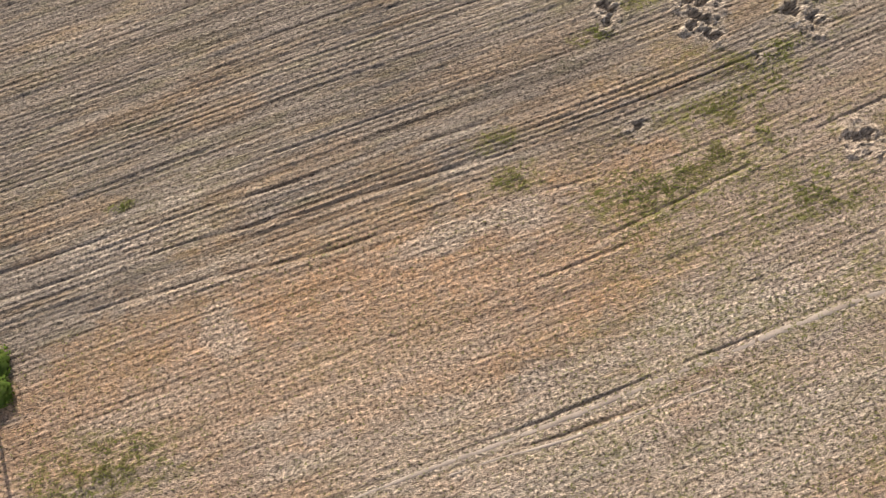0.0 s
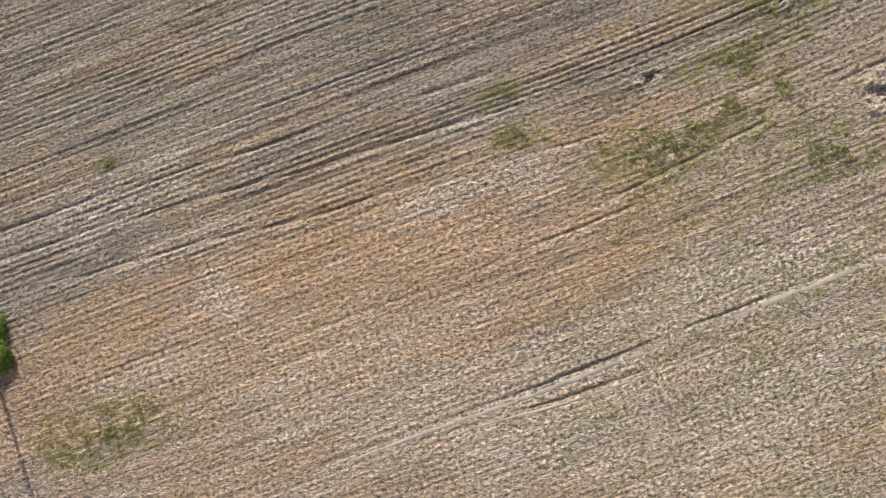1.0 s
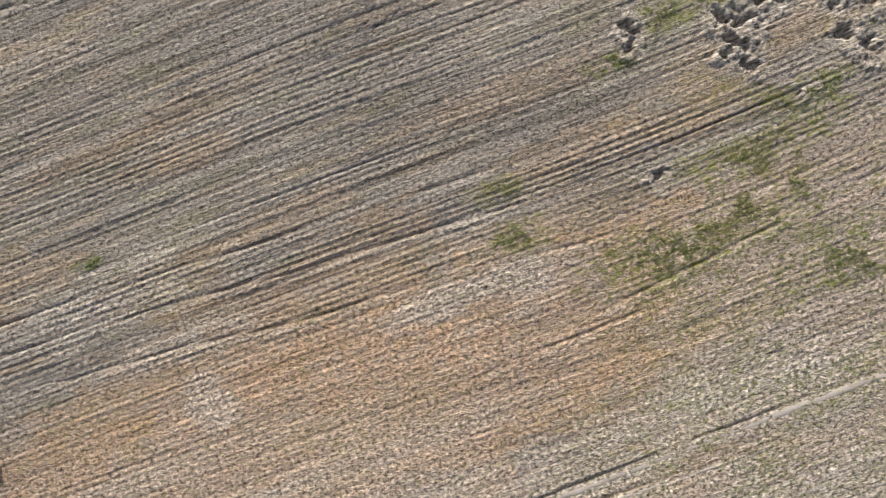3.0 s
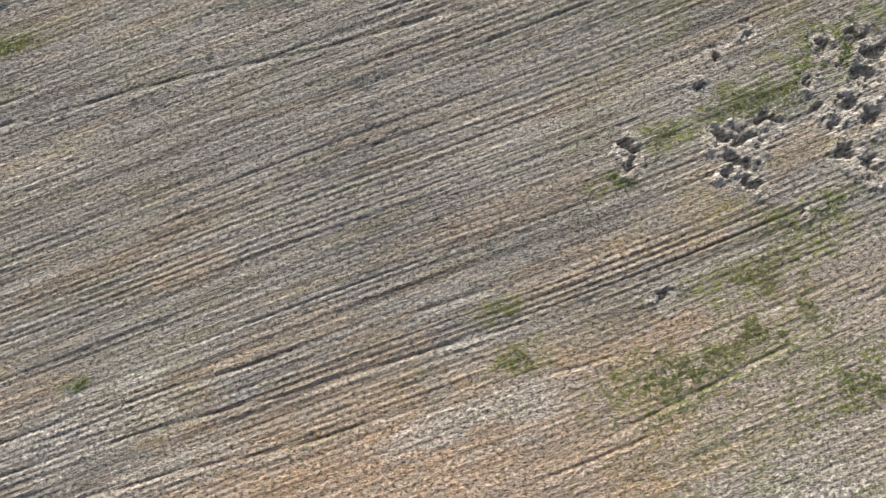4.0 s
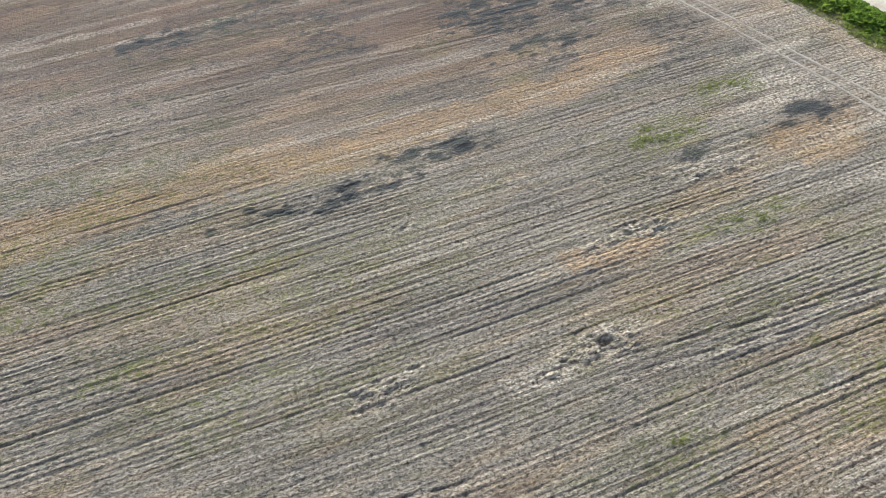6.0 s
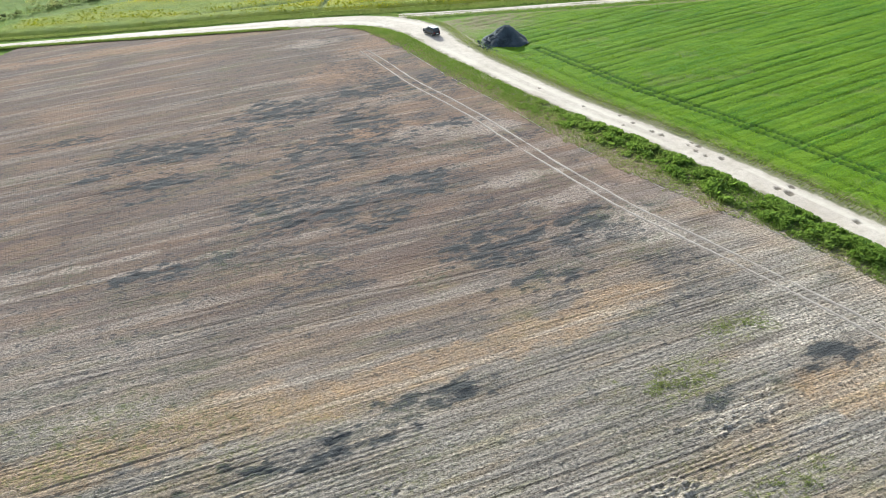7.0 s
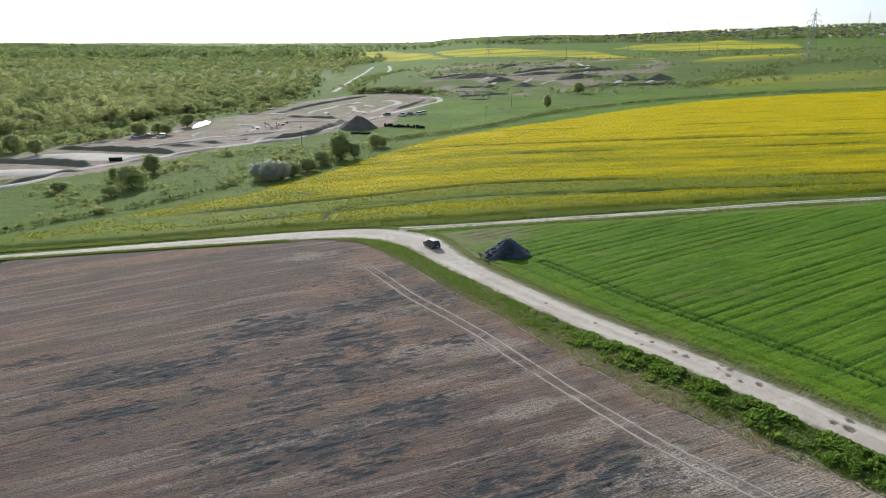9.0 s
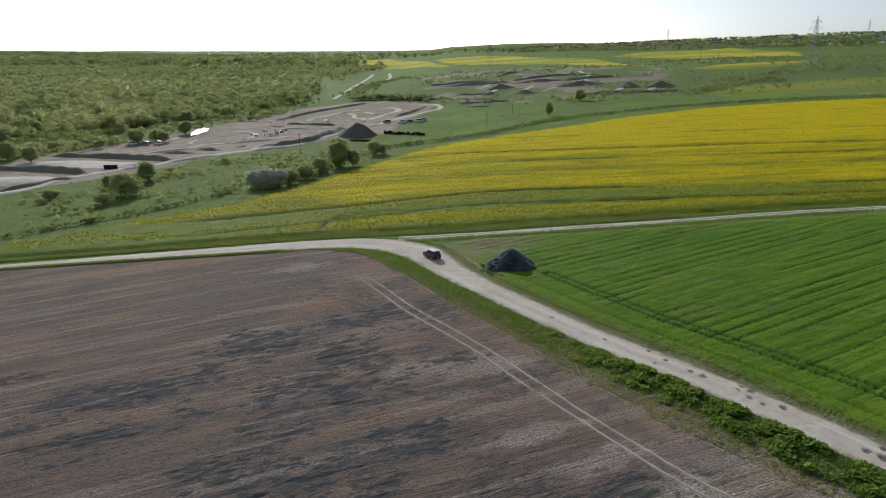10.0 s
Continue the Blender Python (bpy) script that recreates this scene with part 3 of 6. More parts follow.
def soil(x, y):
    """Height above the land, and how much straw, green, dark and pale there is."""
    s, along = furrow_axes(x, y)
    level = fbm(along / 14, s / 2.5, 61, 3)
    F = furrow_depth(s)
    h = F * (0.025 - 0.010 * smooth(50, 85, y)) * np.cos(s * math.tau / 0.43 + 3 * vnoise(along / 40, s / 2.2, 62)) * (0.4 + 0.9 * smooth(0.3, 0.65, level))
    h += F * 0.07 * (fbm(s / 0.4, along / 45, 63, 2) - 0.5)
    h -= F * 0.042 * smooth(0.66, 0.86, vnoise(s / 0.22, along / 50, 64)) * (0.4 + 0.8 * smooth(0.35, 0.6, vnoise(along / 12, s / 6, 67)))
    h += 0.10 * (fbm(along / 0.34, s / 0.30, 65, 2) - 0.5) * (0.6 + 0.8 * fbm(x / 6, y / 6, 66, 2))
    straw, green = patches(x, y, STRAW, 70), patches(x, y, GREEN, 72)
    dark, pale = patches(x, y, [(px, py, 1.15 * rx, 1.2 * ry) for px, py, rx, ry in DARK], 74, 1.5, 3.4), patches(x, y, PALE, 76, 1.6, 3.2) * (0.8 + 0.5 * smooth(60, 90, y))
    torn = 0.25 + 0.75 * smooth(0.36, 0.58, fbm(along / 1.6, s / 0.7, 277, 4))
    # Floor of dark from y 58: backlit far soil put into the cover
    dark = np.maximum(dark * (0.3 + 0.7 * torn), (0.36 + 0.3 * torn * smooth(-45, -15, x) * smooth(0.47, 0.62, fbm(along / 9, s / 4, 77, 5))) * smooth(58, 88, y) * smooth(190, 168, y))
    dark = np.maximum(dark, 0.34 * smooth(0.38, 0.60, fbm(along / 16, s / 5, 177, 3)) * smooth(9, 24, y - 0.15 * x))
    pale = np.maximum(pale, 0.4 * smooth(0.42, 0.6, fbm(along / 10, s / 4, 178, 3)) * smooth(8, 0, y - 0.25 * x))
    straw = np.maximum(straw, np.clip(0.40 + 1.3 * (fbm(along / 6, s / 2.2, 179, 4) - 0.5), 0, 1) * smooth(15, 9, s) * (0.45 + 0.55 * smooth(30, 4, x + 0.6 * y)))
    rough = patches(x, y, ROUGH, 75)
    h += rough * (0.5 * (fbm(x / 0.4, y / 0.35, 92, 3) - 0.5))
    pale = np.maximum(pale, 0.5 * rough)
    dark = dark * (1 - rough)
    h += 0.30 * smooth(0.35, 0.8, dark) * (fbm(along / 1.1, s / 0.55, 96, 3) - 0.5)
    blend = fbm(along / 14, s / 3.0, 78, 4)
    straw = np.clip(straw * 0.75 * (1 - 0.5 * smooth(10, 16, s) * smooth(56, 48, y)) + 0.4 * smooth(0.52, 0.75, blend), 0, 1)
    pale = np.clip(pale * 0.8 + (0.35 + 0.22 * smooth(55, 80, y)) * smooth(0.55, 0.8 - 0.1 * smooth(55, 80, y), fbm(along / 20, s / 1.2, 79, 4)), 0, 1)
    green = np.clip(green * 0.8 + 0.25 * smooth(0.55, 0.75, fbm(along / 7, s / 4, 80, 4)), 0, 1)
    straw = np.clip(straw + smooth(75, 110, y) * 0.16 * smooth(0.38, 0.6, blend), 0, 1)
    dark = np.maximum(dark, 0.22 * smooth(-4, -26, x) * smooth(160, 120, y) + 0.2 * smooth(8, -14, x) * smooth(26, 48, y) * smooth(140, 110, y))
    green = np.clip(green + 0.65 * smooth(2, 20, x) * smooth(0.42, 0.62, fbm(along / 5, s / 2.4, 181, 4)) * smooth(75, 50, y), 0, 1)
    green = np.clip(green + 0.6 * smooth(8, -10, x) * smooth(38, 48, y) * smooth(74, 62, y) * smooth(0.38, 0.6, fbm(along / 12, s / 3, 182, 4)), 0, 1)
    for x0, y0, x1, y1 in RUTS:
        box_near = (x > min(x0, x1) - 2) & (x < max(x0, x1) + 2) & (y > min(y0, y1) - 2) & (y < max(y0, y1) + 2)
        if box_near.any():
            bx, by = x[box_near], y[box_near]
            side = ((bx - x0) * (y1 - y0) - (by - y0) * (x1 - x0)) / math.hypot(x1 - x0, y1 - y0) + 0.5 * (vnoise(bx / 9, by / 9, 81) - 0.5)
            on = smooth(0.25, 0.4, vnoise(along[box_near] / 7, s[box_near] / 2, 82)) * (away(bx, by, [(x0, y0), (x1, y1)]) < 1.2)
            h[box_near] -= 0.07 * smooth(0.17, 0.05, np.abs(side)) * on
            pale[box_near] = np.maximum(pale[box_near], 0.35 * smooth(0.26, 0.12, np.abs(side - 0.36)) * on)
            h[box_near] += 0.03 * smooth(0.3, 0.1, np.abs(side - 0.36)) * on
    low = (y < 14) & (y > -14)
    if low.any():
        bx, by = x[low], y[low]
        for line in STUBBLE_TRACKS:
            half = line[3][2] / 2
            flat = smooth(half + 0.28, half, away(bx, by, [(tx, ty) for tx, ty, w in line]))
            groove = smooth(0.15, 0.05, away(bx, by, [(tx - 0.14, ty + half + 0.14) for tx, ty, w in line]) + 0.08 * (vnoise(bx / 2, by / 2, 86) - 0.5))
            groove = groove * (0.35 + 0.65 * smooth(0.3, 0.6, vnoise(bx / 5, by * 0, 87)))
            h[low] = h[low] * (1 - 0.85 * flat) - 0.012 * flat - 0.085 * groove
            pale[low] = np.maximum(pale[low] * (1 - groove), 0.6 * flat * (1 - groove))
            dark[low], straw[low] = dark[low] * (1 - flat), straw[low] * (1 - 0.7 * flat)
    track = [(49, 59), (41, 71.8), (36, 79), (30.2, 86.8), (25.6, 92.6), (21.7, 97.6), (18.2, 103), (11.8, 113.7), (4.6, 126), (0.3, 132.6), (-4.6, 139.8), (-10.3, 149.5), (-16.7, 160.4)]
    for line in (track, [(tx - 1.4, ty - 0.75) for tx, ty in track]):
        d = away(x, y, line) + 0.12 * (vnoise(x / 4, y / 4, 83) - 0.5)
        rut = smooth(0.5, 0.2, d + 0.35 * (fbm(x / 1.4, y / 1.4, 84, 3) - 0.5))
        h = h * (1 - 0.7 * rut) - 0.03 * rut
        dark, green, straw = dark * (1 - rut), green * (1 - rut), straw * (1 - rut)
        pale = np.maximum(pale, 0.15 * rut)
    dug = (x > 10) & (x < 33) & (y > 13) & (y < 53)
    if dug.any():
        gx, gy = x[dug], y[dug]
        wx = gx + 1.1 * (fbm(gx / 0.9, gy / 0.9, 90, 3) - 0.5)
        wy = gy + 1.1 * (fbm(gx / 0.9 + 31, gy / 0.9, 190, 3) - 0.5)
        d, hole = np.full(gx.shape, 9.0), np.full(gx.shape, 9.0)
        for px, py, r in PITS:
            d = np.minimum(d, np.hypot(wx - px, wy - py) - 1.4 * r)
            hole = np.minimum(hole, np.hypot(wx - px + 0.1, (wy - py - 0.25 * r) * 1.3) / r)
        rim = smooth(0.30, -0.05, d + 0.5 * (fbm(gx / 0.4, gy / 0.35, 93, 3) - 0.5))
        deep = smooth(0.85, 0.45, hole + 1.3 * (fbm(gx / 0.55, gy / 0.5, 94, 4) - 0.5))
        heaped = 0.55 * (fbm(gx / 0.8, gy / 0.65, 91, 4) - 0.42) + 0.10 * (fbm(gx / 0.22, gy / 0.22, 95, 2) - 0.5)
        h[dug] = h[dug] * (1 - 0.6 * rim) + rim * heaped - 0.38 * deep * rim
        pale[dug] = np.maximum(pale[dug], 0.48 * rim)
        dark[dug], green[dug], straw[dug] = dark[dug] * (1 - rim), green[dug] * (1 - 0.85 * rim), straw[dug] * (1 - rim)
    edge = away(x, y, FIELD_EDGE) * np.where(inside(x, y, FIELD_EDGE + [(-150, -60), (72, -60)]), 1, -1)
    trodden = smooth(11, 4, edge) * smooth(4, 26, x) * smooth(0.3, 0.55, fbm(x / 6, y / 6, 88, 4))
    pale, dark = np.maximum(pale, 0.45 * trodden), dark * (1 - 0.7 * trodden)
    straw = np.maximum(straw, 0.6 * smooth(4, 1.5, edge) * smooth(0.3, 0.55, blend))
    green = np.maximum(green, 0.85 * smooth(0.2, -1.6, edge + 2.0 * (fbm(x / 2.2, y / 2.2, 85, 3) - 0.5)))
    h = h * smooth(-4, 0.5, edge) + 0.03 * smooth(0, -1, edge)
    return h, np.stack([straw, green, dark, pale], -1)


def field_block(zone, dl, ds, lift, hole=None, lap=0.5):
    """A piece of the field, its grid lying along the furrows; zone and hole: x0, y0, x1, y1."""
    x0, y0, x1, y1 = zone
    co, si = math.cos(TURN), math.sin(TURN)
    ls = [x * co + y * si for x in (x0, x1) for y in (y0, y1)]
    ss = [y * co - x * si for x in (x0, x1) for y in (y0, y1)]
    Lg, Sg = np.meshgrid(np.arange(min(ls), max(ls), dl), np.arange(min(ss), max(ss), ds))
    X, Y = Lg * co - Sg * si, Lg * si + Sg * co
    ok = (X > x0) & (X < x1) & (Y > y0) & (Y < y1)
    ok &= inside(X, Y, SOIL_EDGE + [(-150, -60), (75, -60)])
    if hole:
        ok &= ~((X > hole[0] + lap) & (X < hole[2] - lap) & (Y > hole[1] + lap) & (Y < hole[3] - lap))
    keep = ok[:-1, :-1] & ok[1:, 1:] & ok[:-1, 1:] & ok[1:, :-1]
    faces = grid_faces(*X.shape, keep)
    used = np.unique(faces)
    remap = np.zeros(X.size, np.int64)
    remap[used] = np.arange(len(used))
    X, Y = X.ravel()[used], Y.ravel()[used]
    h, c = soil(X, Y)
    return np.stack([X, Y, terrain(X, Y) + h + lift], -1), remap[faces], c


NEAR = (-40, -24, 46, 66)
PIT_ZONE = (9, 15, 31, 38)
blocks = [field_block(NEAR, 0.28, 0.092, 0.0, PIT_ZONE), field_block(PIT_ZONE, 0.11, 0.085, 0.004), field_block((-122, 62, 62, 182), 0.62, 0.165, -0.015, NEAR, 1.2), field_block((-150, -60, 73, 70), 1.6, 0.5, -0.04, NEAR, 2.4)]
count, V, Fq, C = 0, [], [], []
for v, f, c in blocks:
    V.append(v), Fq.append(f + count), C.append(c)
    count += len(v)
V, Fq, C = np.vstack(V), np.vstack(Fq), np.vstack(C)
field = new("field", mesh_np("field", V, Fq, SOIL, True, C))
row_s, row_l = furrow_axes(V[:, 0], V[:, 1])
layer = field.data.attributes.new("rows", "FLOAT_VECTOR", "POINT")
layer.data.foreach_set("vector", np.stack([row_l, row_s, row_s * 0], -1).astype(np.float32).ravel())
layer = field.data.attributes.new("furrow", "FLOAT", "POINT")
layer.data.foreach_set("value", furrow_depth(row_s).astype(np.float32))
# Fades the crumbs far off, and carries the painted far darkening
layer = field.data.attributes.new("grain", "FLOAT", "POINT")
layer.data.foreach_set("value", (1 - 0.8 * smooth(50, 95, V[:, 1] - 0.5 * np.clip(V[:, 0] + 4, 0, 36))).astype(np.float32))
tagged(field, "dry ploughed stubble field with furrows, ruts and weedy patches", "field", kind="structure")


# ---- roads ----
def ribbon(name, rows, step, across, shape, material, label, category="road", kind="structure"):
    """A strip of land along a line: shape gives its height and cover from the place across (-1 to 1), metres along and the plan."""
    p = curve_points(rows, step)
    d = np.gradient(p[:, :2], axis=0)
    d /= np.linalg.norm(d, axis=1)[:, None]
    side = np.stack([d[:, 1], -d[:, 0]], -1)
    u = np.linspace(-1, 1, across)
    run = np.concatenate([[0], np.cumsum(np.linalg.norm(np.diff(p[:, :2], axis=0), axis=1))])
    wobble = 1 + 0.16 * (fbm(run / 5, run * 0 + 2.5, 91, 3) - 0.5)[:, None] * np.abs(u)[None, :]
    X = p[:, 0:1] + side[:, 0:1] * u * p[:, 2:3] / 2 * wobble
    Y = p[:, 1:2] + side[:, 1:2] * u * p[:, 2:3] / 2 * wobble
    h, c = shape(np.broadcast_to(u, X.shape), np.broadcast_to(run[:, None], X.shape), X, Y)
    Vr = np.stack([X, Y, terrain(X, Y) + h], -1).reshape(-1, 3)
    ob = new(name, mesh_np(name, Vr, grid_faces(*X.shape), material, True, c.reshape(-1, 4)))
    return tagged(ob, label, category, kind=kind)


HOLES = [(25.1, 119.8, 0.45, 0.3), (26.6, 120.6, 0.4, 0.25), (25.3, 123.4, 0.4, 0.3), (28.7, 117.4, 0.5, 0.3), (29.6, 116.0, 0.6, 0.35), (32.9, 113.3, 0.5, 0.3), (32.2, 112.6, 0.4, 0.3), (33.4, 112.1, 0.55, 0.35), (32.7, 110.8, 0.4, 0.25), (33.5, 109.3, 0.4, 0.3), (35.3, 108.4, 0.6, 0.35),
         (39.1, 100.2, 0.6, 0.4), (40.9, 100.5, 0.5, 0.3), (40.0, 98.9, 0.65, 0.4), (44.6, 92.4, 0.65, 0.4), (20.6, 127.4, 0.4, 0.25), (14.8, 135.6, 0.4, 0.2)]


def main_shape(u, run, x, y):
    lump = fbm(x / 2.2, y / 2.2, 95, 4)
    h = 0.03 + 0.10 * (lump - 0.5) - 0.10 * np.abs(u) ** 4
    wet = np.zeros_like(x)
    for hx, hy, r, depth in HOLES:
        d = np.hypot((x - hx) * 1.2, (y - hy) * 0.9) / (r * 0.82) + 1.2 * (fbm(x / 0.7 + hx, y / 0.7, 99, 3) - 0.5)
        h = h - 0.35 * depth * smooth(1.1, 0.6, d) + 0.03 * smooth(1.7, 1.2, d)
        wet = np.maximum(wet, 0.9 * smooth(1.05, 0.85, d))
    rut = smooth(0.28, 0.1, np.abs(np.abs(u) - 0.42)) * smooth(0.35, 0.6, vnoise(run / 9, u * 2, 96))
    h = h - 0.04 * rut
    edge = smooth(0.72, 1.0, np.abs(u) + 0.4 * (lump - 0.5))
    return h, np.stack([wet, edge, rut * 0.6, edge * 0], -1)


def side_shape(u, run, x, y):
    lump = fbm(x / 1.5, y / 1.5, 97, 4)
    h = -0.01 + 0.10 * (lump - 0.5) + 0.08 * smooth(0.3, 0.0, np.abs(u)) - 0.12 * np.abs(u) ** 4
    middle = smooth(0.32, 0.12, np.abs(u)) * smooth(0.25, 0.45, vnoise(run / 14, u * 0, 98))
    edge = np.maximum(smooth(0.6, 0.9, np.abs(u) + 0.6 * (lump - 0.5)), 0.85 * middle)
    return h, np.stack([edge * 0, edge, edge * 0, edge * 0], -1)


ribbon("road", MAIN_ROAD, 0.3, 25, main_shape, ROAD, "pale dusty dirt road with potholes and worn ruts")


def wheel_shape(u, run, x, y):
    lump = fbm(x / 0.6, y / 0.6, 101, 3)
    h = 0.03 + 0.12 * (lump - 0.5) - 0.09 * np.abs(u) ** 2 + 0.09 * (vnoise(run / 4, u * 0, 102) - 0.5)
    return h, np.stack([u * 0, 0.5 * smooth(0.5, 1.0, np.abs(u) + lump - 0.5), u * 0, u * 0], -1)


def stubble_shape(u, run, x, y):
    lump = fbm(x / 0.5, y / 0.5, 103, 3)
    h = 0.07 * (lump - 0.5) - 0.05 * np.abs(u) ** 2 + 0.03 * (vnoise(run / 3, u * 0, 104) - 0.5)
    return h, np.stack([u * 0] * 4, -1)


for shift in (0.0, 1.0):
    line = [(49, 59), (41, 71.8), (36, 79), (30.2, 86.8), (25.6, 92.6), (21.7, 97.6), (18.2, 103), (14.8, 108.4), (11.8, 113.7), (8.4, 119.5), (4.6, 126), (0.3, 132.6), (-4.6, 139.8), (-10.3, 149.5), (-16.7, 160.4)]
    line = [(*p, 0.38 - 0.16 * smooth(148, 162, p[1])) for p in curve_points(line, 4.0).tolist()]
    ribbon("wheel_track", [(x - 1.4 * shift + 0.35 * (float(vnoise(y / 9, shift, 105)[0]) - 0.5), y - 0.75 * shift, w) for x, y, w in line], 0.3, 7, wheel_shape, PALE_DUST, "pale wheel track worn along the field's headland", "wheel track")
for rows, label in zip(STUBBLE_TRACKS, ("pale trodden wheel track across the stubble", "thin pale wheel track across the stubble")):
    ribbon("wheel_track", rows, 0.2, 7, stubble_shape, PALE_DUST, label, "wheel track")


def ridge_shape(u, run, x, y):
    lump = fbm(x / 0.7, y / 0.7, 107, 3)
    h = 0.14 * (lump - 0.5) + 0.14 * (fbm(run / 4, run * 0, 108, 3) - 0.5) - 0.08 * np.abs(u) ** 2
    return h, np.stack([u * 0] * 4, -1)


ribbon("earth_ridge", [(x - 0.1, y, 0.2) for x, y in FIELD_EDGE[3:13]], 0.4, 5, ridge_shape, DUST, "thin pale ridge of dry earth along the field edge", "earth ridge")
ribbon("road", SIDE_ROAD, 0.5, 13, side_shape, ROAD, "narrow pale two-rut dirt track between green crops")

# ---- crops ----
def crop_grid(outline, dx, dy, reach):
    xs = np.arange(min(p[0] for p in outline) - dx, min(max(p[0] for p in outline), reach) + dx, dx)
    ys = np.arange(min(p[1] for p in outline) - dy, max(p[1] for p in outline) + dy, dy)
    X, Y = np.meshgrid(xs, ys)
    rim = away(X, Y, outline + outline[:1])
    ok = inside(X, Y, outline)
    return X, Y, ok, np.where(ok, rim, -rim)


X, Y, ok, rim = crop_grid(WHEAT_OUTLINE, 0.5, 0.42, 185)
ROW = radians(29)
row_s = Y * math.cos(ROW) - X * math.sin(ROW) + 3.0 * (fbm(X / 60, Y / 60, 110, 3) - 0.5)
row_l = X * math.cos(ROW) + Y * math.sin(ROW)
lines = smooth(0.70, 0.95, np.cos(row_s * math.tau / 2.4)) * (0.2 + 0.8 * smooth(0.3, 0.6, vnoise(row_l / 22, row_s / 2.4, 111))) * smooth(8, 12, away(X, Y, main_xy))
TRAMLINE = [(86, 44), (62, 84.5), (52.1, 102), (45.3, 113), (36.4, 125.2), (30.2, 133.4), (25, 142), (17, 155)]
headland = away(X, Y, TRAMLINE)
tram = np.maximum(smooth(0.42, 0.14, np.abs(headland - 0.8)), 0.5 * smooth(0.5, 0.2, away(X, Y, [(x - 4.1, y - 2.8) for x, y in TRAMLINE])))
corner = smooth(16, 5, np.hypot((X - 3) * 0.7, Y - 178)) * 1.0
corner = np.maximum(corner, smooth(2.4, 0.3, rim - 1.8 * smooth(176, 183, Y) + 1.2 * (fbm(X / 2, Y / 2, 112) - 0.5)))
corner = np.maximum(corner, 0.3 * smooth(0.66, 0.74, fbm(X / 7, Y / 4, 113, 4)) * smooth(90, 30, np.hypot(X - 20, Y - 150)))
h = 0.26 * smooth(0.0, 2.0, rim) + 0.22 * (fbm(X / 1.4, Y / 1.4, 114, 3) - 0.5) - 0.17 * lines - 0.28 * tram - 0.2 * corner
bands = 0.35 * smooth(0.48, 0.62, fbm(row_l / 60, row_s / 6, 116, 3)) + 0.7 * smooth(8, 2, rim + 3 * (fbm(X / 5, Y / 5, 117, 3) - 0.5))
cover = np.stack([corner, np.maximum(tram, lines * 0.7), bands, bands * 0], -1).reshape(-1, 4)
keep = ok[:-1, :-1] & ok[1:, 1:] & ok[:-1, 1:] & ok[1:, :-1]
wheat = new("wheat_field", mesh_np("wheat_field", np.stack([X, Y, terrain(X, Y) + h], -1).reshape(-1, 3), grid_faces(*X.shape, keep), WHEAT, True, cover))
tagged(wheat, "bright green field of young wheat in drilled rows", "crop field", kind="structure")


def bloom_at(x, y):
    """How thickly the rapeseed flowers, and the sprayer's lanes."""
    v = y + 0.13 * np.clip(x, 0, None) * smooth(60, 300, y) + 0.3 * np.clip(10 - x, 0, None) + 5 * (fbm(x / 45, y / 30, 120, 3) - 0.5)
    b = np.interp(v, [188, 206, 214, 224, 230, 236, 252, 262, 275, 284, 292, 300, 312, 322, 340, 600], [0.2, 0.24, 0.16, 0.22, 0.42, 0.78, 0.8, 0.5, 0.82, 0.5, 0.75, 0.95, 0.7, 1.0, 1.1, 1.1])
    foot = y - np.interp(x, [-106, -52.7, 0.5, 101, 400], [178, 187.2, 190.6, 197.2, 213])
    b = np.maximum(b, 0.40 * smooth(2.5, 6, foot) * smooth(17, 12, foot)) * (0.3 + 0.7 * smooth(1, 5, away(x, y, RAPE_OUTLINE[22:] + RAPE_OUTLINE[:1])))
    b = np.maximum(b, 0.85 * smooth(40, 12, away(x, y, RAPE_OUTLINE[11:22])) * smooth(225, 260, y))
    b = b * (1 - 0.5 * smooth(-22, -45, x) * smooth(245, 225, y))
    b = b * (0.25 + 1.35 * fbm(x / 16, y / 2.6, 122, 4)) + 0.15 * (fbm(x / 3, y / 3, 123, 2) - 0.5)
    lane = np.zeros_like(b)
    for c, w in ((213, 0.8), (229, 1.3), (283, 1.2), (309, 1.4), (352, 1.2)):
        lane = np.maximum(lane, smooth(w * 1.4, w * 0.6, np.abs(v - c)) * smooth(0.3, 0.5, vnoise(x / 40, y / 20, 124)))
    gap = smooth(0.75, 0.35, np.abs(away(x, y, [(-29.5, 188), (-30, 201), (-25, 209), (10, 212), (60, 206)]) - 1.0))
    lane = np.maximum(lane, gap * smooth(216, 205, y) * smooth(0.2, 0.5, vnoise(x / 12, y / 12, 125) + smooth(-10, -25, x)))
    return np.clip(b, 0, 1), lane


X, Y, ok, rim = crop_grid(RAPE_OUTLINE, 1.7, 1.2, 340)
bloom, lane = bloom_at(X, Y)
h = 0.75 * smooth(-0.3, 2.0, rim) + 0.35 * (fbm(X / 2.2, Y / 2.2, 126, 3) - 0.5) - 0.45 * lane - 0.12 * (1 - smooth(0, 1.2, rim))
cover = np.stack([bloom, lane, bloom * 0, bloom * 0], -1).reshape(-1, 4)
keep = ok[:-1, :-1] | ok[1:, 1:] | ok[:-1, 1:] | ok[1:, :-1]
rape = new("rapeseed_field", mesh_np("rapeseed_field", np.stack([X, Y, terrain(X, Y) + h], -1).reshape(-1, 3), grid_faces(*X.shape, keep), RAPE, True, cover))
tagged(rape, "flowering yellow rapeseed field with greener bands and lanes", "crop field", kind="structure")


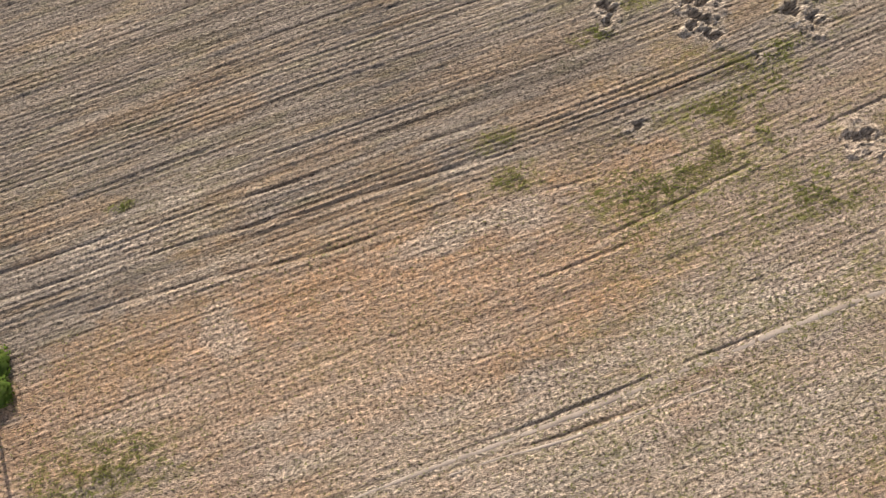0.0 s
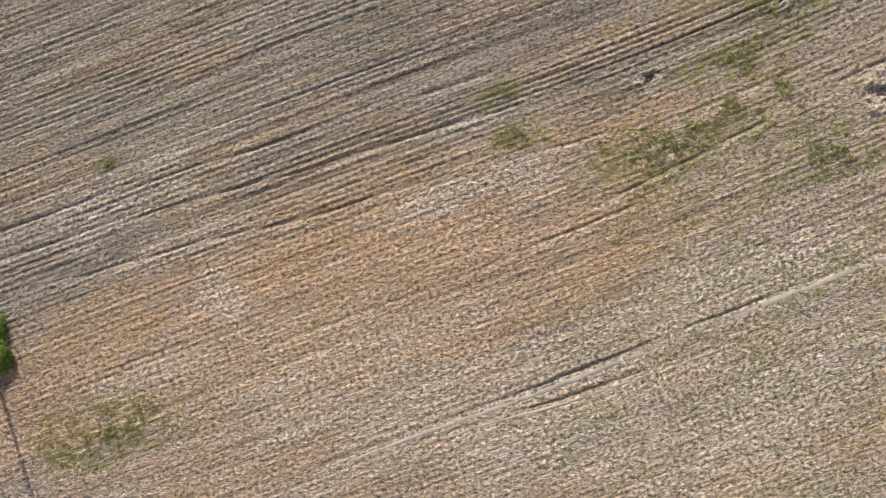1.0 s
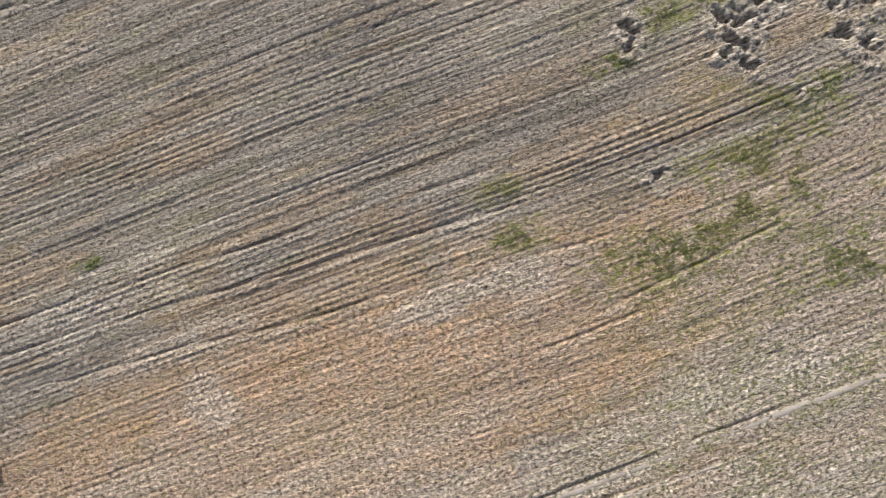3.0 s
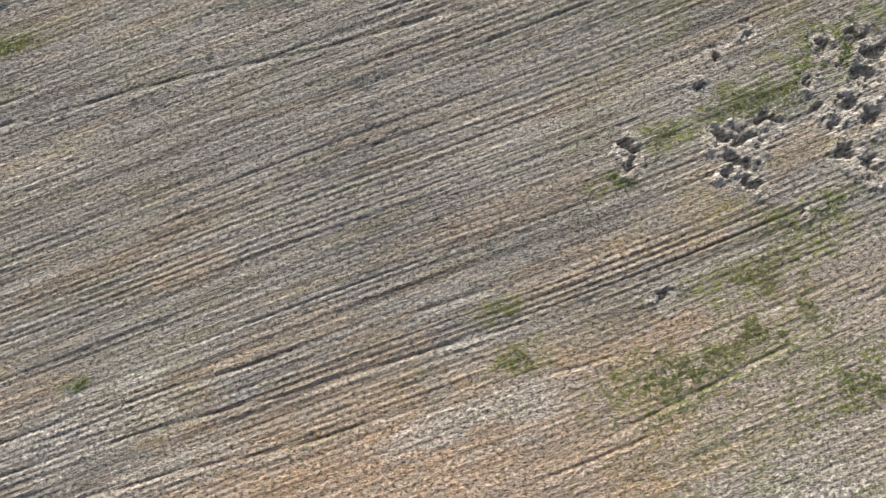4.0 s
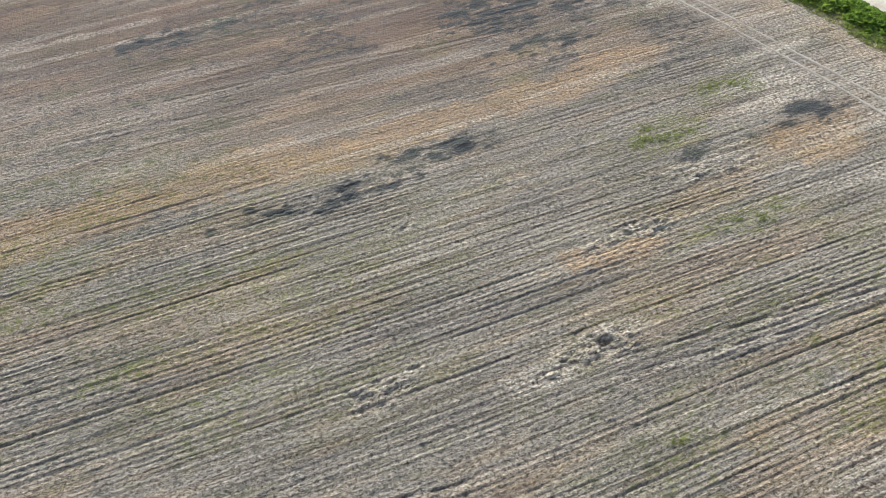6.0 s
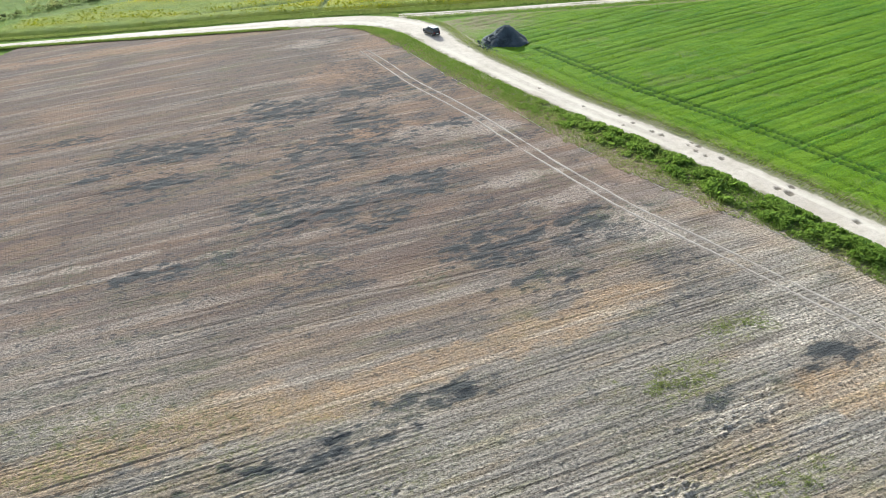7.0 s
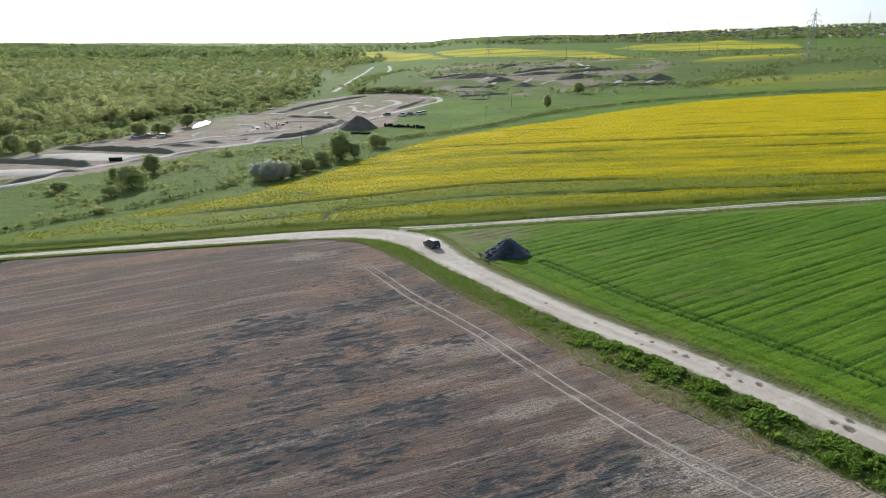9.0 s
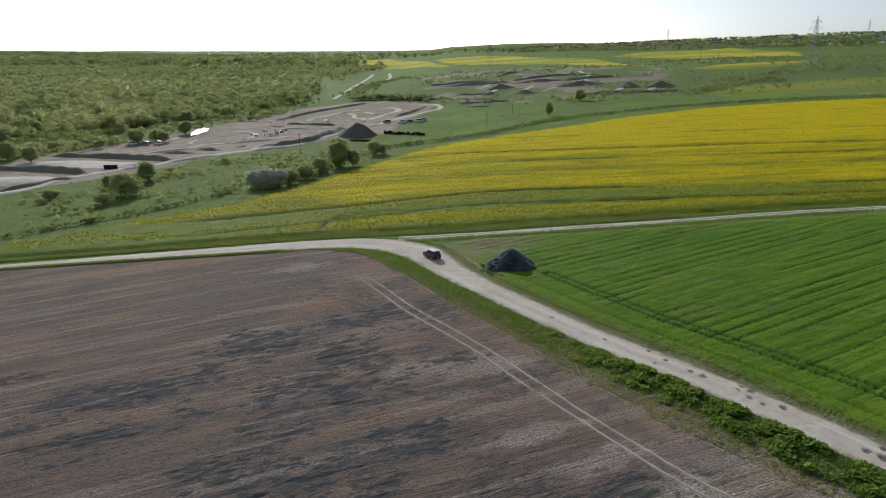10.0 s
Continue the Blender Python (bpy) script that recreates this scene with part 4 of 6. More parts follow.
# ---- plants as many small leaves ----
def tufts(name, x, y, z, size, leaf, tint, material, label, category, wide=0.45, lean=0.8, seed=1, corners=3):
    """One object of many leaves: at each place a few pointed blades that spread from the foot."""
    r = np.random.default_rng(seed)
    n = len(x)
    rep = lambda a: np.repeat(np.broadcast_to(a, n), leaf)
    m = n * leaf
    a, out = r.uniform(0, math.tau, m), r.uniform(0.1, lean, m)
    tall = rep(size) * r.uniform(0.6, 1.2, m)
    ax, ay = np.cos(a), np.sin(a)
    foot = np.stack([rep(x) + ax * 0.15 * tall, rep(y) + ay * 0.15 * tall, rep(z)], -1)
    tip = foot + np.stack([ax * out * tall, ay * out * tall, tall * np.sqrt(np.clip(1.1 - out ** 2 * 0.7, 0.2, 1))], -1)
    turn = a + r.uniform(0.8, 2.2, m)
    half = np.stack([np.cos(turn), np.sin(turn), r.uniform(-0.3, 0.3, m)], -1) * (tall * wide / 2)[:, None]
    mid = foot * 0.45 + tip * 0.55
    Vt = np.stack([foot, mid + half, tip, mid - half] if corners == 4 else [foot, tip + half, tip - half], 1).reshape(-1, 3)
    cov = np.repeat(rep(tint), corners)
    ob = new(name, mesh_np(name, Vt, np.arange(corners * m).reshape(-1, corners), material, False, np.stack([cov, cov, cov, cov], -1)))
    return tagged(ob, label, category, kind="stuff")


def scatter_box(n, x0, x1, y0, y1, seed):
    r = np.random.default_rng(seed)
    return r.uniform(x0, x1, n), r.uniform(y0, y1, n)


# verge between the field and the road: weeds, tallest beside the road
def along_road(n, near_side, far_side, power, seed, t0=0.0, t1=1.0):
    r = np.random.default_rng(seed)
    p = curve_points(MAIN_ROAD, 0.5)
    k = (r.uniform(t0, t1, n) * (len(p) - 2)).astype(int)
    d = p[k + 1, :2] - p[k, :2]
    d /= np.linalg.norm(d, axis=1)[:, None]
    off = p[k, 2] / 2 + near_side + (far_side - near_side) * r.uniform(0, 1, n) ** power
    jitter = r.uniform(-0.3, 0.3, n)
    return p[k, 0] - d[:, 1] * off + d[:, 0] * jitter, p[k, 1] + d[:, 0] * off + d[:, 1] * jitter, off - p[k, 2] / 2


x, y, off = along_road(36000, 0.0, 9.0, 1.15, 201, 0.0, 0.66)
within = inside(x, y, FIELD_EDGE + [(-150, -60), (72, -60)])
clump = fbm(x / 1.3, y / 1.3, 130, 3)
room = away(x, y, FIELD_EDGE)
ok = ~within | (room < 3.2 * (fbm(x / 1.7, y / 1.7, 134, 3) - 0.42))
room = np.where(within, 0, room)
ok &= clump > 0.16 + 0.30 * smooth(1.6, 0.0, room)
lush = smooth(6.0, 4.0, off + 2.0 * (fbm(x / 2.5, y / 2.5, 135, 3) - 0.5))
x, y, off, clump, room, lush = x[ok], y[ok], off[ok], clump[ok], room[ok], lush[ok]
low = smooth(27, 9, x)
size = (0.48 - 0.28 * low) * (0.5 + 0.9 * smooth(0.35, 0.65, clump)) * np.interp(off, [0, 0.8], [0.6, 1.0]) * np.interp(room, [0, 2.2], [0.35, 1.0]) * (0.28 + 0.72 * lush)
tufts("verge_weeds", x, y, terrain(x, y) - 0.1, size, 7, np.clip(0.3 * smooth(2.0, 0.2, room) + 0.6 * (1 - lush) + 0.3 * low + 0.7 * (fbm(x / 4, y / 4, 133, 3) - 0.5), 0, 1), GRASS_LEAF, "thick green weeds and nettles along the roadside verge", "weeds", 0.5, 0.9, 202)
x, y, off = along_road(34000, 0.2, 9.5, 0.75, 231, 0.0, 0.66)
ok = ~inside(x, y, FIELD_EDGE + [(-150, -60), (72, -60)])
ok |= away(x, y, FIELD_EDGE) < 2.2 * (fbm(x / 1.5, y / 1.5, 234, 3) - 0.4)
x, y, off = x[ok], y[ok], off[ok]
tufts('verge_grass', x, y, terrain(x, y) - 0.03, np.interp(off, [3, 6], [0.24, 0.15]), 4, np.clip(0.2 + 0.1 * off + 1.0 * (fbm(x / 3, y / 3, 232, 3) - 0.5), 0, 1), GRASS_LEAF, 'short dull green grass on the verge', 'grass', 0.5, 1.0, 233)
x, y, off = along_road(7000, 0.0, 1.4, 1.0, 203, 0.62, 1.0)
tufts("verge_grass", x, y, terrain(x, y) - 0.1, 0.32, 6, 0.45, GRASS_LEAF, "short green grass at the field edge", "grass", 0.4, 0.9, 204)
p = curve_points(MAIN_ROAD, 0.5)
r = np.random.default_rng(206)
k = (r.uniform(0, 0.56, 6000) * len(p)).astype(int)
d = np.gradient(p[:, :2], axis=0)[k]
d /= np.linalg.norm(d, axis=1)[:, None]
off = p[k, 2] / 2 + 0.1 + 1.9 * r.random(6000) ** 0.7
x, y = p[k, 0] + d[:, 1] * off, p[k, 1] - d[:, 0] * off
tufts("edge_grass", x, y, terrain(x, y) - 0.06, 0.17, 5, 0.75, GRASS_LEAF, "low dry grass between the road and the wheat", "grass", 0.4, 1.0, 207)
p = curve_points(SIDE_ROAD, 0.5)
k = r.integers(4, len(p) - 1, 8000)
side = np.where(r.random(8000) < 0.6, 1, -1)
off = side * (p[k, 2] / 2 + r.uniform(0.0, 2.6, 8000) * np.where(side > 0, 1, 0.5))
x, y = p[k, 0] - 0.05 * off, p[k, 1] + off
tufts("track_grass", x, y, terrain(x, y) - 0.08, 0.35, 5, 0.4, GRASS_LEAF, "rough grass on both sides of the narrow track", "grass", 0.4, 0.9, 208)

# rank grass between the road and the rapeseed
p = curve_points([(a, b, 0) for a, b in RAPE_OUTLINE[:7]], 0.5)
k = r.integers(2, len(p) - 1, 9000)
x, y = p[k, 0] + r.uniform(-0.4, 0.4, 9000), p[k, 1] - 3.6 * r.random(9000) ** 1.4 + 0.3
ok = away(x, y, main_xy) > 3.6
x, y = x[ok], y[ok]
tufts("bank_grass", x, y, terrain(x, y) - 0.1, 0.34, 4, np.clip(0.35 + 0.7 * fbm(x / 4, y / 3, 251, 3), 0, 1), GRASS_LEAF, "rank green grass between the road and the rapeseed", "grass", 0.5, 0.9, 252)

# wheat blades
x, y = scatter_box(115000, 0, 135, 78, 192, 210)
ok = inside(x, y, WHEAT_OUTLINE) & (r.random(len(x)) < np.clip(1.5 - np.hypot(x, y - 60) / 170, 0.25, 1))
s = y * math.cos(ROW) - x * math.sin(ROW) + 3.0 * (fbm(x / 60, y / 60, 110, 3) - 0.5)
ok &= (np.cos(s * math.tau / 2.4) < 0.88) | (away(x, y, main_xy) < 10)
ok &= (np.hypot(x - 3, y - 176) > 9 + 8 * r.random(len(x)))
ok &= np.abs(away(x, y, TRAMLINE) - 0.8) > 0.32
x, y = x[ok], y[ok]
tint = np.clip(0.9 * fbm(x / 5, y / 3, 131, 3) - 0.15, 0, 1)
tufts("wheat_plants", x, y, terrain(x, y) + 0.16, 0.17, 3, tint, WHEAT_LEAF, "young green wheat plants in rows", "wheat", 0.55, 0.8, 211, 3)

# rapeseed flower heads
x, u = scatter_box(200000, -106, 330, 0, 1, 212)
y = 178 + 312 * u ** 1.35
ok = inside(x, y, RAPE_OUTLINE) & (np.abs(x) < 0.75 * (y - 20))
x, y = x[ok], y[ok]
bloom, lane = bloom_at(x, y)
ok = (lane < 0.3) & (bloom > 0.1 + 0.22 * r.random(len(x)))
x, y, bloom = x[ok], y[ok], bloom[ok]
tint = np.clip(bloom * 1.1 + r.normal(0, 1, len(x)) * (0.05 + 0.13 * bloom), 0, 1)
tufts("rapeseed_plants", x, y, terrain(x, y) + 0.64, 0.33, 3, tint, RAPE_LEAF, "rapeseed plants with yellow flower heads", "rapeseed", 0.8, 0.7, 213, 3)

# clods thrown up round the hollows and over the ploughed soil
def lump(r):
    """A rough eight-cornered clod."""
    v = r.normal(size=(8, 3)) * 0.12 + np.array([(i, j, k) for i in (-1, 1) for j in (-1, 1) for k in (-1, 1)]) * 0.5
    f = np.array([(0, 1, 3, 2), (4, 6, 7, 5), (0, 4, 5, 1), (2, 3, 7, 6), (0, 2, 6, 4), (1, 5, 7, 3)])
    return v, f


def clods(name, x, y, z, size, material, label, seed):
    r = np.random.default_rng(seed)
    n = len(x)
    v, f = lump(r)
    a = r.uniform(0, math.tau, n)
    V0 = v[None] + r.normal(size=(n, 8, 3)) * 0.09
    V0 = V0 * (size[:, None] * r.uniform(0.6, 1.3, (n, 3)) * [1, 1, 0.7])[:, None, :]
    ca, sa = np.cos(a)[:, None], np.sin(a)[:, None]
    Vc = np.stack([V0[:, :, 0] * ca - V0[:, :, 1] * sa + x[:, None], V0[:, :, 0] * sa + V0[:, :, 1] * ca + y[:, None], V0[:, :, 2] + z[:, None]], -1)
    Fc = (f[None] + 8 * np.arange(n)[:, None, None]).reshape(-1, 4)
    return tagged(new(name, mesh_np(name, Vc.reshape(-1, 3), Fc, material)), label, "soil clods", kind="stuff")


cx, cy, cs = [], [], []
for px, py, pr in PITS:
    n = int(16 * pr)
    d = pr * (0.7 + 1.3 * r.random(n))
    a = r.uniform(0, math.tau, n)
    cx.append(px + d * np.cos(a)), cy.append(py + d * np.sin(a)), cs.append(r.uniform(0.04, 0.12, n))
for px, py, rx, ry in ROUGH:
    n = int(22 * rx * ry)
    d, a = np.sqrt(r.random(n)) * 1.1, r.uniform(0, math.tau, n)
    lx, ly = d * rx * np.cos(a), d * ry * np.sin(a)
    cx.append(px + lx * math.cos(TURN) - ly * math.sin(TURN)), cy.append(py + lx * math.sin(TURN) + ly * math.cos(TURN)), cs.append(r.uniform(0.04, 0.13, n))
x, y, size = np.concatenate(cx), np.concatenate(cy), np.concatenate(cs)
hs = soil(x, y)[0]
clods("dug_clods", x, y, terrain(x, y) + hs + 0.02, size, CLOD, "grey dried clods round dug-up hollows", 220)

# weeds growing in patches of the stubble
gx_, gy_ = [], []
for px, py, rx, ry in GREEN:
    n = int(120 * rx * ry) + 40
    a, d = r.uniform(0, math.tau, n), np.sqrt(-np.log(r.uniform(0.02, 1, n))) * 0.72
    lx, ly = np.cos(a) * d * rx, np.sin(a) * d * ry
    gx_.append(px + lx * math.cos(TURN) - ly * math.sin(TURN)), gy_.append(py + lx * math.sin(TURN) + ly * math.cos(TURN))
x, y = np.concatenate(gx_), np.concatenate(gy_)
h_, c_ = soil(x, y)
ok = (c_[:, 1] > 0.1 + 0.4 * r.random(len(x))) & (fbm(x / 1.2, y / 0.9, 241, 3) > 0.47)
x, y, h_ = x[ok], y[ok], h_[ok]
tufts("field_weeds", x, y, terrain(x, y) + h_ - 0.02, 0.10, 4, np.clip(0.7 + 1.4 * (fbm(x / 2, y / 2, 242, 3) - 0.5), 0, 1), GRASS_LEAF, "low green weeds in patches of the stubble", "weeds", 0.6, 1.0, 243)


# tufts of regrowth standing in the open stubble
x, y = scatter_box(26000, -34, 44, -14, 16, 245)
s_row = furrow_axes(x, y)[0]
ok = (s_row < 12) & (r.random(len(x)) < 0.26 + 0.6 * smooth(2, 14, x) * smooth(9, 3, s_row) * smooth(0.3, 0.6, fbm(x / 5, y / 5, 246, 3)))
x, y = x[ok], y[ok]
h_ = soil(x, y)[0]
tufts("stubble_tufts", x, y, terrain(x, y) + h_ - 0.02, 0.10, 4, np.clip(0.75 + 0.9 * (fbm(x / 3, y / 3, 247, 3) - 0.5), 0, 1), GRASS_LEAF, "small dull olive tufts in pale stubble", "grass", 0.7, 1.0, 248)


# ---- single things: materials ----
BLACK_PAINT = plain("black_car_paint", (0.012, 0.012, 0.014), (0.02, 0.02, 0.023), 0.25, 0.0, 2.0, 0.5)
WHITE_PAINT = plain("white_car_paint", (0.70, 0.71, 0.72), (0.80, 0.80, 0.80), 0.3, 0.0, 2.0, 0.5)
GREY_PAINT = plain("grey_car_paint", (0.16, 0.17, 0.18), (0.22, 0.23, 0.24), 0.3, 0.3, 2.0, 0.5)
PALE_ROOF_PAINT = plain("pale_roof_paint", (0.42, 0.43, 0.44), (0.52, 0.53, 0.54), 0.3, 0.4, 2.0, 0.5)
GLASS = plain("dark_window_glass", (0.02, 0.024, 0.028), (0.03, 0.034, 0.04), 0.06, 0.0, 1.0, 0.8)
RUBBER = plain("rubber", (0.012, 0.012, 0.012), (0.03, 0.03, 0.03), 0.9)
STEEL = plain("weathered_steel", (0.20, 0.21, 0.22), (0.34, 0.35, 0.36), 0.6, 0.6)
ALLOY = plain("wheel_alloy", (0.35, 0.36, 0.37), (0.5, 0.5, 0.5), 0.35, 0.8)
LAMP_GLASS = plain("lamp_glass", (0.6, 0.6, 0.6), (0.75, 0.75, 0.75), 0.15, 0.0, 2.0, 0.6)
RED_LENS = plain("red_lens", (0.25, 0.01, 0.01), (0.35, 0.015, 0.015), 0.2, 0.0, 2.0, 0.6)
OLD_WOOD = plain("weathered_pole_wood", (0.13, 0.11, 0.09), (0.25, 0.215, 0.18), 0.9, 0.0, 4.0)
CONCRETE = plain("concrete", (0.42, 0.41, 0.39), (0.6, 0.585, 0.56), 0.9, 0.0, 4.0)
PORCELAIN = plain("insulator_porcelain", (0.35, 0.30, 0.26), (0.5, 0.45, 0.4), 0.3)
HOUSE_WALL = plain("rendered_house_wall", (0.50, 0.47, 0.43), (0.72, 0.70, 0.66), 0.9, 0.0, 0.5)
HOUSE_ROOF = plain("tiled_roof", (0.16, 0.09, 0.07), (0.26, 0.17, 0.14), 0.85, 0.0, 0.8)
GRAVEL = plain("dark_crushed_stone", (0.018, 0.026, 0.034), (0.085, 0.108, 0.13), 0.9, 0.0, 3.5)
SPOIL = plain("brown_spoil_earth", (0.12, 0.105, 0.085), (0.22, 0.195, 0.16), 0.95, 0.0, 0.8)
PALE_LEAF = leaves("blossoming_leaf", (0.36, 0.40, 0.24), (0.52, 0.55, 0.38), (0.74, 0.74, 0.64), 0.6, 0.0, 0.45)
SHRUB_LEAF = leaves("shrub_leaf", (0.32, 0.39, 0.17), (0.45, 0.51, 0.235), (0.60, 0.61, 0.28), 0.6, 0.25, 0.47)


def water_material():
    n = Nodes("still_water")
    n.bump(n.noise(1.5, 2), 0.05, 0.02)
    return n.done((0.05, 0.06, 0.06), 0.08, 0.0, 0.6)


WATER = water_material()


# ---- the car and its kin ----
def car(name, x, y, heading, paint, label, length=4.3, group="", high=1.62, top_paint=None):
    """An estate-like car, nose towards +y before it is turned by heading degrees."""
    root = empty(name, pose(x, y, ground_z(x, y) + 0.02, 0, 0, heading), label, "car", group)
    w, L = 0.9, length / 2
    def hull(rows, name_, mat, parent, tag=""):
        bm = bmesh.new()
        rings = []
        for yy, half, z0, z1 in rows:
            ring = [(-half, yy, z0), (half, yy, z0), (half * 1.0, yy, z0 + (z1 - z0) * 0.65), (half * 0.86, yy, z1), (-half * 0.86, yy, z1), (-half, yy, z0 + (z1 - z0) * 0.65)]
            rings.append([bm.verts.new(p_) for p_ in ring])
        for a, b in zip(rings, rings[1:]):
            for i in range(6):
                bm.faces.new((a[i], a[(i + 1) % 6], b[(i + 1) % 6], b[i]))
        bm.faces.new(rings[0][::-1]), bm.faces.new(rings[-1])
        bmesh.ops.recalc_face_normals(bm, faces=bm.faces)
        return part(name_, bm, mat, parent, tag)
    belt, top = high * 0.6, high
    hull([(-L, w * 0.86, 0.42, belt * 0.9), (-L + 0.12, w * 0.97, 0.3, belt), (-L * 0.4, w, 0.24, belt + 0.02), (L * 0.35, w, 0.24, belt), (L * 0.55, w * 0.99, 0.26, belt * 0.97), (L - 0.15, w * 0.93, 0.3, belt * 0.86), (L, w * 0.8, 0.4, belt * 0.72)], "body", paint, root)
    hull([(-L + 0.12, w * 0.84, belt - 0.02, belt + 0.05), (-L + 0.45, w * 0.84, belt - 0.02, top - 0.06), (L * 0.1, w * 0.84, belt - 0.02, top - 0.06), (L * 0.5, w * 0.84, belt - 0.02, belt + 0.03)], "window_band", GLASS, root, "dark tinted windows all round")
    hull([(-L + 0.36, w * 0.74, top - 0.07, top - 0.03), (-L + 0.6, w * 0.78, top - 0.07, top), (L * 0.0, w * 0.78, top - 0.07, top), (L * 0.13, w * 0.74, top - 0.07, top - 0.03)], "roof", top_paint or paint, root)
    for sx in (-1, 1):
        for wy in (-L * 0.62, L * 0.64):
            bm = bmesh.new()
            rod(bm, (sx * (w - 0.2), wy, 0.33), (sx * (w + 0.01), wy, 0.33), 0.33, sides=14)
            tyre = part("wheel", bm, RUBBER, root, "black tyre")
            bm = bmesh.new()
            rod(bm, (sx * (w - 0.05), wy, 0.33), (sx * (w + 0.02), wy, 0.33), 0.2, sides=10)
            part("rim", bm, ALLOY, tyre, "silver wheel rim")
        bm = bmesh.new()
        box(bm, sx * w * 0.72 - 0.17, L - 0.14, belt * 0.62, sx * w * 0.72 + 0.12, L - 0.02, belt * 0.78, 0.02)
        part("headlight", bm, LAMP_GLASS, root, "clear headlight")
        bm = bmesh.new()
        box(bm, sx * w * 0.78 - 0.1, -L - 0.01, belt * 0.68, sx * w * 0.78 + 0.08, -L + 0.1, belt * 0.9, 0.02)
        part("tail_light", bm, RED_LENS, root, "red tail light")
        bm = bmesh.new()
        box(bm, sx * (w + 0.09) - 0.09, L * 0.38, belt + 0.02, sx * (w + 0.09) + 0.09, L * 0.45, belt + 0.16, 0.02)
        part("mirror", bm, paint, root)
    for yy, tag in ((L - 0.06, "front_bumper"), (-L - 0.02, "rear_bumper")):
        bm = bmesh.new()
        box(bm, -w * 0.82, yy, 0.3, w * 0.82, yy + 0.09, 0.5, 0.03)
        part(tag, bm, RUBBER, root, "dark plastic bumper")
    bm = bmesh.new()
    box(bm, -0.26, -L - 0.035, 0.55, 0.26, -L - 0.022, 0.66)
    part("number_plate", bm, WHITE_PAINT, root, "blank white number plate")
    return root


# Roof painted pale in place of the bright sky reflected on it
car("car", -4.1, 168.6, 36.0, BLACK_PAINT, "black off-road car with pale roof on the dirt road", 4.1, high=1.75, top_paint=PALE_ROOF_PAINT)
VALLEY_CARS = [(-42, 462, 70, GREY_PAINT, "dark grey car parked beside the sandy track"), (-32, 454, 82, WHITE_PAINT, "white car parked on the meadow edge"), (-27.5, 456, 80, GREY_PAINT, "grey car parked between white cars"), (-22, 457, 84, WHITE_PAINT, "white van-like car parked on the meadow"), (-19, 460, 78, WHITE_PAINT, "white car parked last in the row")]
for x, y, a, paint, label in VALLEY_CARS:
    car("parked_car", x, y, a, paint, label, 5.2, "cars parked by the meadow", 1.95)
for x, y, a, paint, label in ((-168, 386, 75, WHITE_PAINT, "white van parked at the wood's edge"), (-161, 385, 82, GREY_PAINT, "dark grey van parked between white vans"), (-154, 385, 78, WHITE_PAINT, "white van parked last in the row")):
    car("van", x, y, a, paint, label, 4.7, "vans parked at the wood's edge", 1.95)


# ---- heaps ----
def heap(name, x, y, rx, ry, tall, material, label, seed, lobe=None, turn=0.0, category="heap"):
    """A tipped heap: steep uneven cone with a rounded crest and a ragged foot."""
    n, m = 48, 22
    a = np.linspace(0, math.tau, n, endpoint=False)[None, :]
    t = np.linspace(0, 1, m)[:, None]
    px, py = np.cos(a) * t, np.sin(a) * t
    rag = 1 + 0.28 * (fbm(np.cos(a) * 1.6 + seed, np.sin(a) * 1.6, seed, 3) - 0.5)
    h = np.clip(1 - t, 0, 1) ** 1.08 * (1 - 0.08 * smooth(0.15, 0.0, t)) * np.ones_like(a)
    if lobe:
        h = np.maximum(h, lobe[2] * np.clip(1 - np.hypot(px - lobe[0], py - lobe[1]) / lobe[3], 0, 1))
    lx, ly = px * rx * rag, py * ry * rag
    h = h * tall + 0.26 * tall * (fbm(lx / (0.28 * rx) + seed, ly / (0.28 * ry), seed + 1, 4) - 0.5) * smooth(1.0, 0.85, t) - 0.12 * smooth(0.9, 1.0, t)
    ca, sa = math.cos(radians(turn)), math.sin(radians(turn))
    wx, wy = x + lx * ca - ly * sa, y + lx * sa + ly * ca
    wz = terrain(wx, wy) - ground_z(x, y) + h
    Vh = np.stack([wx - x, wy - y, wz], -1)
    f = []
    for i in range(m - 1):
        for j in range(n):
            f.append((i * n + j, i * n + (j + 1) % n, (i + 1) * n + (j + 1) % n, (i + 1) * n + j)[::-1])
    ob = new(name, mesh_np(name, Vh.reshape(-1, 3), np.array(f), material, True))
    ob.location = (x, y, ground_z(x, y))
    return tagged(ob, label, category)


heap("rubble_mound", 10.6, 161.2, 5.0, 4.8, 3.7, GRAVEL, "dark heap of crushed stone tipped on the green wheat", 301, (0.5, -0.45, 0.36, 0.6), 0.0)
stone = rng.normal(size=(700, 2)) * [2.2, 1.9]
sx, sy = 10.6 + stone[:, 0], 160.0 + stone[:, 1]
clods("heap_stones", sx, sy, terrain(sx, sy) + 0.0 + 3.2 * np.clip(1 - np.hypot((sx - 10.6) / 4.7, (sy - 161.2) / 4.5), 0, 1), rng.uniform(0.10, 0.42, 700), GRAVEL, "loose dark stones on and round the heap", 302)
heap("spoil_mound", -51, 394, 11, 9.5, 8, SPOIL, "large brown spoil heap beside the dirt track", 303)
